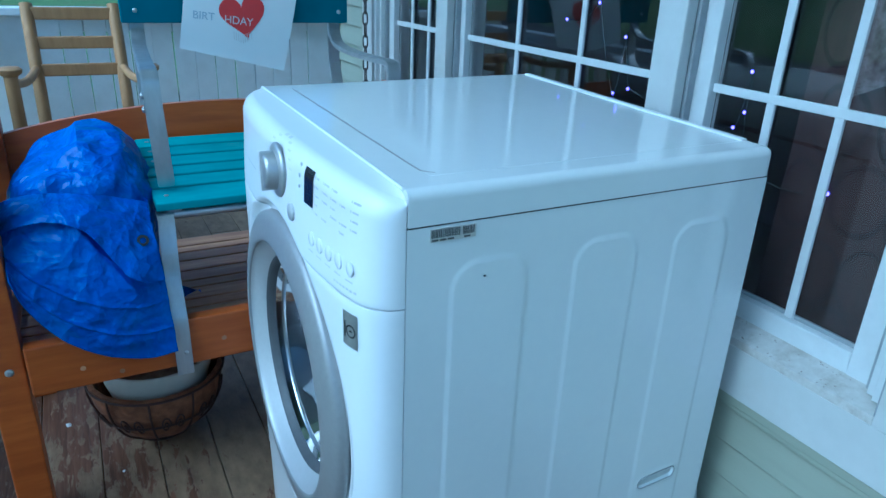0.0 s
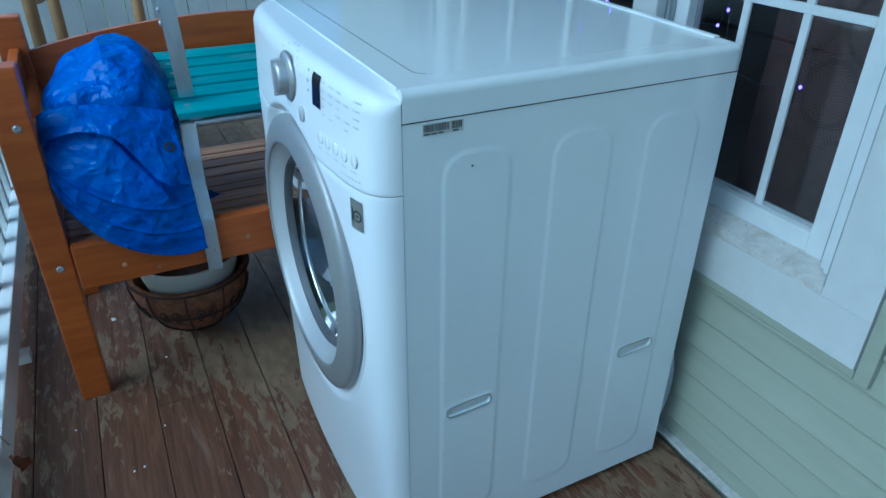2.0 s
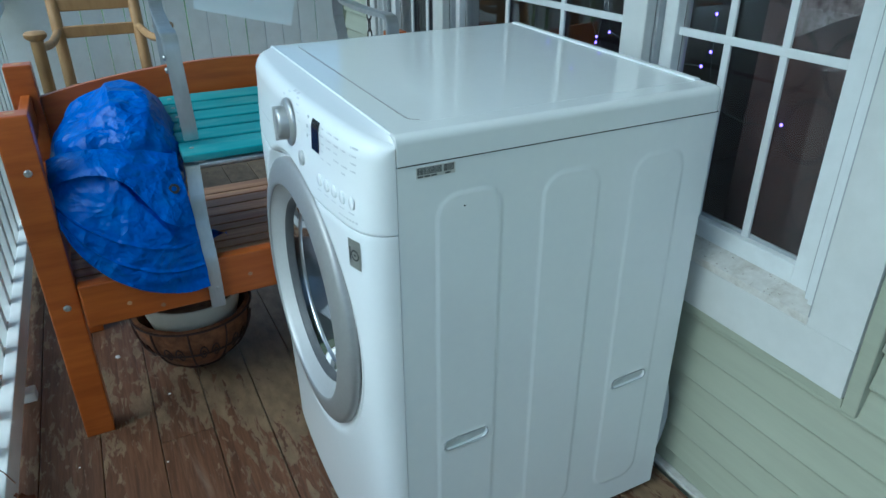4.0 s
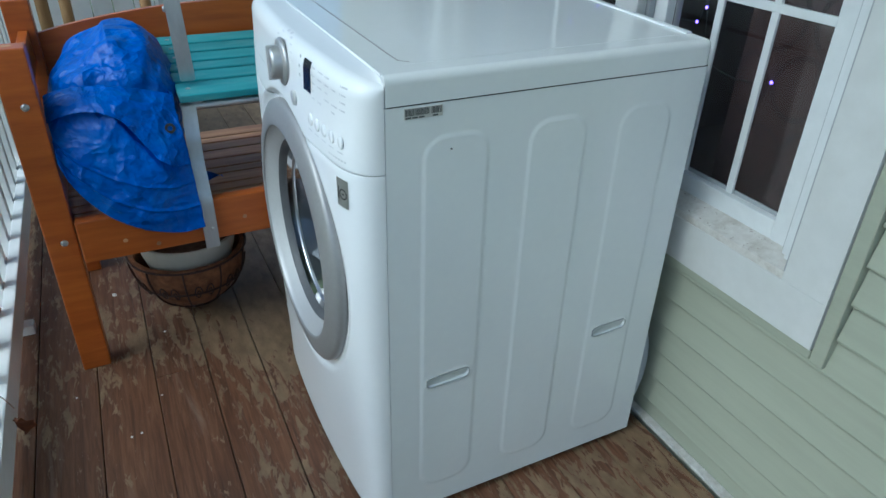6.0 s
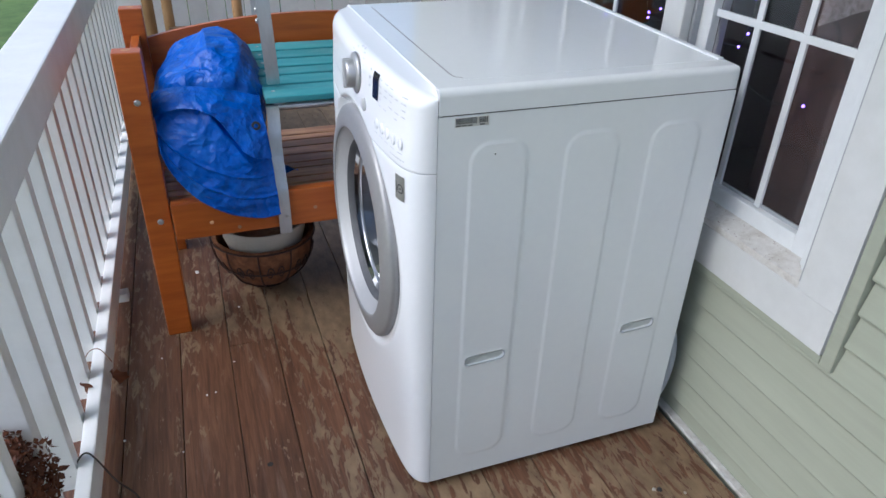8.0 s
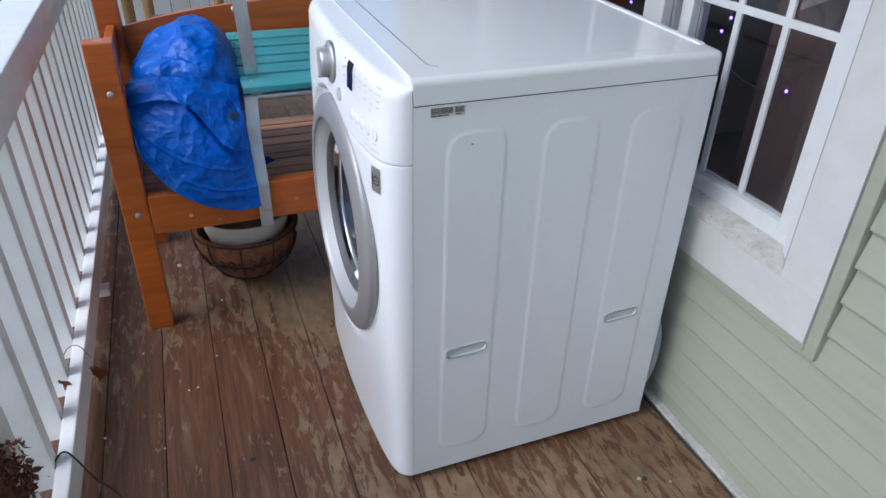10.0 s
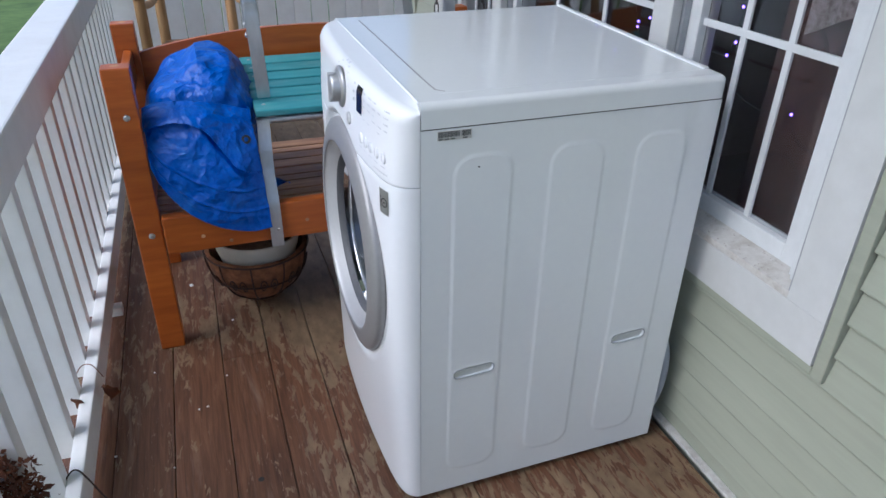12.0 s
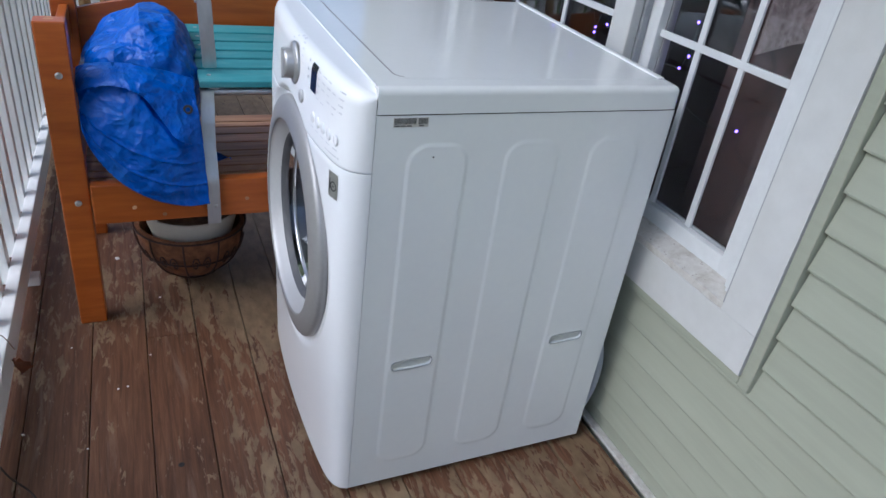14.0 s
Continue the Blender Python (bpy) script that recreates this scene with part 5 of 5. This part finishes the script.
# ---- inside the windows: curtain, lace, string of lights ----
def curtain(name, y0, y1, x, label):
    c = thing(name, (x, (y0 + y1) / 2, 0.3), label, "curtain")

    def cloth(u, v):
        y = y0 + (y1 - y0) * u
        return Vector((x + 0.018 * math.sin(u * 26 + 0.6 * math.sin(v * 5)) * (0.5 + 0.5 * v), y, 1.95 - 1.65 * v))

    ob = part("cloth", sheet(120, 24, cloth), M_CURTAIN, c, smooth=True)
    # woven ring pattern
    rnd = random.Random(8)
    for r in range(11):
        for k in range(int((y1 - y0) / 0.105)):
            u0 = (0.06 + 0.105 * k + (0.052 if r % 2 else 0)) / (y1 - y0)
            v0 = 0.05 + 0.088 * r
            if u0 > 0.95:
                continue
            u0 += rnd.uniform(-0.012, 0.012)
            v0 += rnd.uniform(-0.008, 0.008)
            rim = rnd.uniform(0.78, 0.9)
            bm = bmesh.new()
            pts = [(u0 + 0.052 / (y1 - y0) * math.cos(a) * s, v0 + 0.042 * math.sin(a) * s) for s in (1.0, rim) for a in [2 * math.pi * j / 28 for j in range(28)]]
            vs = [bm.verts.new(cloth(min(1, max(0, u)), v) + Vector((-0.0035, 0, 0))) for u, v in pts]
            for j in range(28):
                bm.faces.new((vs[j], vs[(j + 1) % 28], vs[28 + (j + 1) % 28], vs[28 + j]))
            part("ring_motif", bm, M_RING, c)
    return c


curtain("curtain", -0.75, 0.150, 0.885, "brown curtain with a woven ring pattern behind the glass")
bm = sheet(40, 30, lambda u, v: Vector((0.858 + 0.005 * math.sin(u * 19), 0.055 - 0.40 * u, 1.60 - (0.575 - 0.05 * math.sin(math.pi * u) - 0.06 * u) * v)))
solo("lace_valance", bm, M_LACE, "pale lace valance hanging inside the window", "valance", smooth=True)


def fairy_lights():
    f = thing("fairy_lights", (0.90, 0.45, 0.8), "string of small violet lights hanging inside the windows", "string lights")
    spots = [(0.645, 0.94), (0.625, 1.077), (0.735, 1.149), (0.594, 0.959), (0.646, 0.925), (0.251, 0.967), (0.271, 0.932), (0.039, 0.858), (0.252, 1.047), (0.231, 0.858), (0.86, 1.10)]
    line = sorted(spots, key=lambda s: -s[0])
    pts = []
    for (y0, z0), (y1, z1) in zip(line, line[1:]):
        for k in range(4):
            t = k / 4
            pts.append((0.873, y0 + (y1 - y0) * t, z0 + (z1 - z0) * t - 0.02 * math.sin(math.pi * t)))
    part("cord", tube(pts, 0.0016, 5), M_CORD, f)
    for y, z in spots:
        bulb = part("bulb", lathe([(0.0, -0.0040), (0.0024, -0.0026), (0.0033, 0.0), (0.0024, 0.0026), (0.0, 0.0040)], (0.868, y, z), "z", 10), M_LED, f, "glowing violet bulb", smooth=True)
    return f


fairy_lights()

# ---- small things by the railing and on the deck ----
def hydrangea():
    h = thing("dried_hydrangea", (-0.80, -0.02, -0.75), "dry brown hydrangea heads leaning at the railing", "shrub")
    r = random.Random(21)
    heads = [((-0.835, -0.035, 0.325), 0.118, 900), ((-0.862, 0.625, -0.045), 0.078, 320), ((-0.95, 0.15, 0.20), 0.09, 260), ((-1.0, -0.35, 0.28), 0.10, 260)]
    for c, rad, count in heads:
        c = Vector(c)
        bm = bmesh.new()
        for k in range(count):
            d = Vector((r.gauss(0, 1), r.gauss(0, 1), r.gauss(0, 1))).normalized()
            p = c + Vector((d.x, d.y, d.z * 0.85)) * rad * r.uniform(0.55, 1.05)
            rot = (d + Vector((r.gauss(0, 0.5), r.gauss(0, 0.5), r.gauss(0, 0.5)))).to_track_quat("Z", "Y").to_matrix().to_4x4()
            rot = rot @ Matrix.Rotation(r.uniform(0, 6), 4, "Z")
            s = r.uniform(0.007, 0.014)
            mid = bm.verts.new(p)
            for q in range(4):
                a = math.pi / 2 * q
                tip = [Vector((math.cos(a - 0.55) * s * 0.8, math.sin(a - 0.55) * s * 0.8, s * r.uniform(0.0, 0.5))), Vector((math.cos(a) * s * 1.25, math.sin(a) * s * 1.25, s * r.uniform(0.1, 0.9))), Vector((math.cos(a + 0.55) * s * 0.8, math.sin(a + 0.55) * s * 0.8, s * r.uniform(0.0, 0.5)))]
                vs = [bm.verts.new(p + rot.to_3x3() @ v) for v in tip]
                bm.faces.new((mid, *vs))
        part("flower_head", bm, M_DRY if rad > 0.08 else M_DRY_LIGHT, h, kind="stuff")
        part("stem", tube(smooth_path([(c.x - 0.10, c.y - 0.05, -0.74), (c.x - 0.06, c.y - 0.02, -0.2), tuple(c)], 5), 0.005, 6), M_TWIG, h)
    return h


hydrangea()


def dry_leaf(at, size, turn, tilt):
    r = random.Random(int(turn * 100))
    bm = bmesh.new()
    rim = []
    mid = [bm.verts.new((size * (k / 6 - 0.5), 0, 0.12 * size * math.sin(math.pi * k / 6))) for k in range(7)]
    for s in (1, -1):
        row = [bm.verts.new((size * (k / 6 - 0.5), s * size * 0.30 * math.sin(math.pi * (k + 0.2) / 6.6) * r.uniform(0.75, 1.25), 0.12 * size * math.sin(math.pi * k / 6) + size * 0.14 * r.uniform(0.3, 1.2))) for k in range(7)]
        for k in range(6):
            f = (mid[k], mid[k + 1], row[k + 1], row[k])
            bm.faces.new(f if s > 0 else f[::-1])
    m = Matrix.Translation(at) @ Euler((radians(tilt[0]), radians(tilt[1]), radians(turn))).to_matrix().to_4x4()
    bmesh.ops.transform(bm, matrix=m, verts=bm.verts)
    ob = solo("dry_leaf", bm, M_DRY, "curled dry brown leaf caught at the railing", "leaf", group="dry leaves", smooth=True)
    return ob


dry_leaf((-0.700, 0.535, 0.085), 0.085, 95, (30, 62))
dry_leaf((-0.765, 0.470, 0.115), 0.065, 80, (20, 70))
dry_leaf((-0.735, -0.10, 0.128), 0.05, 30, (5, 10))
bm = tube(smooth_path([(-0.775, 0.20, 0.10), (-0.752, 0.228, 0.126), (-0.735, 0.232, 0.128), (-0.715, 0.215, 0.110), (-0.69, 0.20, 0.06), (-0.66, 0.19, 0.020), (-0.640, 0.165, 0.004)], 5), 0.0022, 6)
solo("twig", bm, M_TWIG, "thin dark twig lying over the lower rail", "twig", smooth=True)
bm = tube(smooth_path([(-0.78, 0.60, 0.11), (-0.757, 0.598, 0.145), (-0.73, 0.592, 0.148), (-0.706, 0.57, 0.118)], 5), 0.0013, 5)
solo("leaf_stalk", bm, M_DRY_LIGHT, "thin dry leaf stalk over the lower rail", "stalk", smooth=True)

# crumbs on the boards
r = random.Random(8)
def crumb(name, at, size, mat, label):
    bm = bmesh.new()
    bmesh.ops.create_icosphere(bm, subdivisions=1, radius=size)
    for v in bm.verts:
        v.co = Vector((v.co.x * r.uniform(0.7, 1.3), v.co.y * r.uniform(0.7, 1.3), max(v.co.z, -0.3 * size) * 0.6)) + Vector(at) + Vector((0, 0, 0.3 * size * 0.6))
    return solo(name, bm, mat, label, "debris", group="crumbs on the deck")


crumb("paint_chip", (0.515, -0.178, 0.0), 0.006, M_DIRT, "small white chip on the deck")
crumb("dead_moth", (0.528, -0.182, 0.0), 0.0075, M_BLACK, "small dark dried insect on the deck")
crumb("paint_chip", (0.581, -0.21, 0.0), 0.0045, M_DIRT, "small white chip on the deck")
for x, y, s in ((-0.481, 1.162, 0.009), (-0.69, 0.385, 0.004), (-0.483, 0.496, 0.0035), (-0.46, 0.50, 0.0035), (-0.60, 0.70, 0.003), (-0.36, 0.90, 0.004), (-0.40, 0.62, 0.003), (-0.55, 0.30, 0.003)):
    crumb("paint_chip", (x, y, 0.0), s, M_WHITE_OLD, "small white chip on the deck")
bm = lathe([(0.0, 0.0), (0.006, 0.0008), (0.0075, 0.0004)], (-0.350, 0.192, 0.0003), "z", 14)
solo("board_knot", bm, M_BLACK, "dark knot in a deck board", "knot")


# ---- yard: leaf litter, shrubs, trees, road and a parked car ----
def leaf_litter():
    r = random.Random(31)
    bm = bmesh.new()
    for k in range(2600):
        x, y = -0.95 - abs(r.gauss(0, 1.3)), r.uniform(-2.5, 7)
        if r.random() < 0.2:
            x, y = r.uniform(-3, 3), r.uniform(4.0, 6.5)
        s = r.uniform(0.025, 0.06)
        z = -0.70 + r.uniform(0, 0.05)
        a = r.uniform(0, 6.28)
        c, n2 = math.cos(a), math.sin(a)
        vs = [bm.verts.new((x + c * u - n2 * w, y + n2 * u + c * w, z + r.uniform(0, 0.02))) for u, w in ((-s, 0), (0, -s * 0.5), (s, 0), (0, s * 0.5))]
        bm.faces.new(vs)
    return solo("leaf_litter", bm, M_DRY, "fallen brown leaves on the lawn", "leaves", kind="stuff")


leaf_litter()


def shrub(at, size, seed, mat, label):
    r = random.Random(seed)
    s = thing("shrub", at, label, "shrub", group="shrubs in the yard")
    c = Vector(at)
    for k in range(7):
        d = Vector((r.gauss(0, 0.5), r.gauss(0, 0.5), 1)).normalized() * size * r.uniform(0.6, 0.9)
        part("branch", tube(smooth_path([c, c + d * 0.5 + Vector((r.gauss(0, 0.05), r.gauss(0, 0.05), 0)), c + d], 4), 0.01, 5, radii=[0.014 - 0.0012 * j for j in range(9)]), M_TWIG, s)
    bm = bmesh.new()
    for k in range(1500):
        d = Vector((r.gauss(0, 1), r.gauss(0, 1), r.gauss(0, 1))).normalized() * r.uniform(0.35, 1.0) ** 0.5
        p = c + Vector((d.x * size * 0.75, d.y * size * 0.75, size * 0.62 + d.z * size * 0.5)) * (1 + 0.0 * k)
        p += 0.12 * size * noise.noise_vector(p * 2.5)
        l = r.uniform(0.02, 0.045)
        q = Euler((r.uniform(0, 6), r.uniform(0, 6), r.uniform(0, 6))).to_matrix()
        vs = [bm.verts.new(p + q @ Vector(v)) for v in ((-l, 0, 0), (0, -l * 0.45, 0.004), (l, 0, 0), (0, l * 0.45, 0.004))]
        bm.faces.new(vs)
    part("foliage", bm, mat, s, kind="stuff")
    return s


# shrub row added as a dark backing for the end railing gaps
for k, (x, y, z) in enumerate(((-0.7, 4.55, 0.9), (0.15, 4.6, 0.95), (0.95, 4.5, 0.9), (1.8, 4.6, 0.95))):
    shrub((x, y, -0.74), z, 50 + k, M_LEAF, "dark low evergreen shrub added behind the porch end to darken the railing gaps")
for k, (x, y, z) in enumerate(((-2.2, 4.2, 0.6), (-1.9, 2.9, 0.5))):
    shrub((x, y, -0.74), z, 70 + k, M_DRY, "bare brown shrub with dead leaves")


def tree(at, height, seed):
    r = random.Random(seed)
    t = thing("tree", at, "large yard tree with dull autumn foliage", "tree", group="trees in the yard")
    c = Vector(at)
    part("trunk", tube(smooth_path([c, c + Vector((0.1, 0.05, height * 0.25)), c + Vector((0.0, 0.15, height * 0.55)), c + Vector((0.1, 0.1, height * 0.85))], 5), 0.2, 10, radii=[0.26 - 0.013 * j for j in range(16)]), M_BARK, t, smooth=True)
    tips = []
    for k in range(11):
        z = height * r.uniform(0.35, 0.8)
        a = r.uniform(0, 6.28)
        d = Vector((math.cos(a), math.sin(a), r.uniform(0.4, 0.9))) * height * r.uniform(0.2, 0.33)
        b = c + Vector((0.05, 0.1, z))
        part("limb", tube(smooth_path([b, b + d * 0.5 + Vector((0, 0, 0.1)), b + d], 4), 0.05, 6, radii=[0.085 - 0.008 * j for j in range(9)]), M_BARK, t, smooth=True)
        tips += [b + d, b + d * 0.6]
    bm = bmesh.new()
    for p0 in tips:
        for k in range(150):
            p = p0 + Vector((r.gauss(0, 0.5), r.gauss(0, 0.5), r.gauss(0, 0.38))) * height * 0.12
            l = r.uniform(0.06, 0.13)
            q = Euler((r.uniform(0, 6), r.uniform(0, 6), r.uniform(0, 6))).to_matrix()
            vs = [bm.verts.new(p + q @ Vector(v)) for v in ((-l, 0, 0), (0, -l * 0.5, 0), (l, 0, 0), (0, l * 0.5, 0))]
            bm.faces.new(vs)
    part("crown", bm, M_LEAF, t, kind="stuff")
    return t


for k, (x, y, h) in enumerate(((-16, 9, 8), (-22, 2, 9), (-19, 17, 8.5), (-7, 24, 8), (6, 27, 9), (-26, -9, 9))):
    tree((x, y, -0.75), h, 90 + k)
solo("road", box(-14.5, -9.5, -300, 300, -0.80, -0.66, 0.0), M_ROAD, "grey asphalt street past the lawn", kind="structure")


def parked_car():
    c = thing("parked_car", (-8.0, 3.2, -0.74), "dark parked car on the verge by the street", "car")
    x0, y0, z0 = -8.0, 3.2, -0.72
    bm = bmesh.new()
    prof = [(-2.15, 0.35), (-2.2, 0.62), (-2.05, 0.80), (-1.15, 0.92), (-0.55, 1.38), (0.75, 1.42), (1.45, 0.98), (2.1, 0.90), (2.2, 0.60), (2.12, 0.33)]
    sides = []
    for w, tuck in ((-0.86, 1.0), (0.86, 1.0)):
        sides.append([bm.verts.new((x0 + w * (0.78 if z > 1.2 else 1.0), y0 + y, z0 + z)) for y, z in prof])
    for k in range(len(prof)):
        bm.faces.new((sides[0][k], sides[0][(k + 1) % len(prof)], sides[1][(k + 1) % len(prof)], sides[1][k]))
    bm.faces.new(sides[0])
    bm.faces.new(sides[1][::-1])
    bmesh.ops.recalc_face_normals(bm, faces=bm.faces)
    bmesh.ops.bevel(bm, geom=bm.edges[:], offset=0.07, segments=3, affect="EDGES")
    part("body", bm, M_CARPAINT, c, smooth=True)
    for s in (-1, 1):
        part("side_window", box(x0 + s * 0.80 - 0.035, x0 + s * 0.80 + 0.035, y0 - 0.75, y0 + 0.95, z0 + 0.98, z0 + 1.26, 0.02), M_CARGLASS, c)
        for y in (-1.35, 1.35):
            w = part("wheel", lathe([(0.20, -0.10), (0.31, -0.10), (0.325, -0.06), (0.325, 0.06), (0.31, 0.10), (0.20, 0.10)], (x0 + s * 0.80, y0 + y, z0 + 0.30), "x", 28), M_TYRE, c, smooth=True)
            part("rim", lathe([(0.0, -0.08), (0.20, -0.09), (0.205, 0.09), (0.0, 0.08)], (x0 + s * 0.80, y0 + y, z0 + 0.30), "x", 24), M_ALU, w)
    return c


parked_car()


# ---- deck boards ----
deck = thing("floor", (0, 0, 0), "worn brown deck boards with flaking pale paint", "floor", kind="structure")
drng = random.Random(11)
cols = [-0.831, -0.691, -0.547, -0.406, -0.270, -0.132, 0.004, 0.140, 0.276, 0.413, 0.553]
cols += [0.692 + 0.139 * k for k in range(11)]
for i, x in enumerate(cols):
    if x > 0.69:
        cuts = [2.31, 3.9]
    else:
        cuts = [-4.0, -1.9 + 0.6 * (i % 3), 0.698 if i == 3 else 2.0 + 0.5 * (i % 2), 3.9]
    for a, b in zip(cuts, cuts[1:]):
        right = min(cols[min(i + 1, len(cols) - 1)], x + 0.145) - 0.0017
        right = min(right, 0.690) if b < 2.2 else right
        if right - x < 0.02:
            continue
        bm = box(x + drng.uniform(0, 0.0008), right, a + 0.001, b - 0.001, -0.028, 0.0, 0.0022)
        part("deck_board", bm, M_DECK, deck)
# solid black slab added below; its colour is the shade in the board gaps
solo("deck_joists", box(-0.84, 0.70, -4.0, 3.9, -0.20, -0.034, 0.0), M_BLACK, "black slab under the boards, shade of the gaps put into its colour", kind="structure")
solo("deck_skirt", box(-0.90, -0.842, -4.0, 3.95, -0.74, -0.002, 0.003), M_WHITE_OLD, "white painted edge board of the deck", kind="structure")
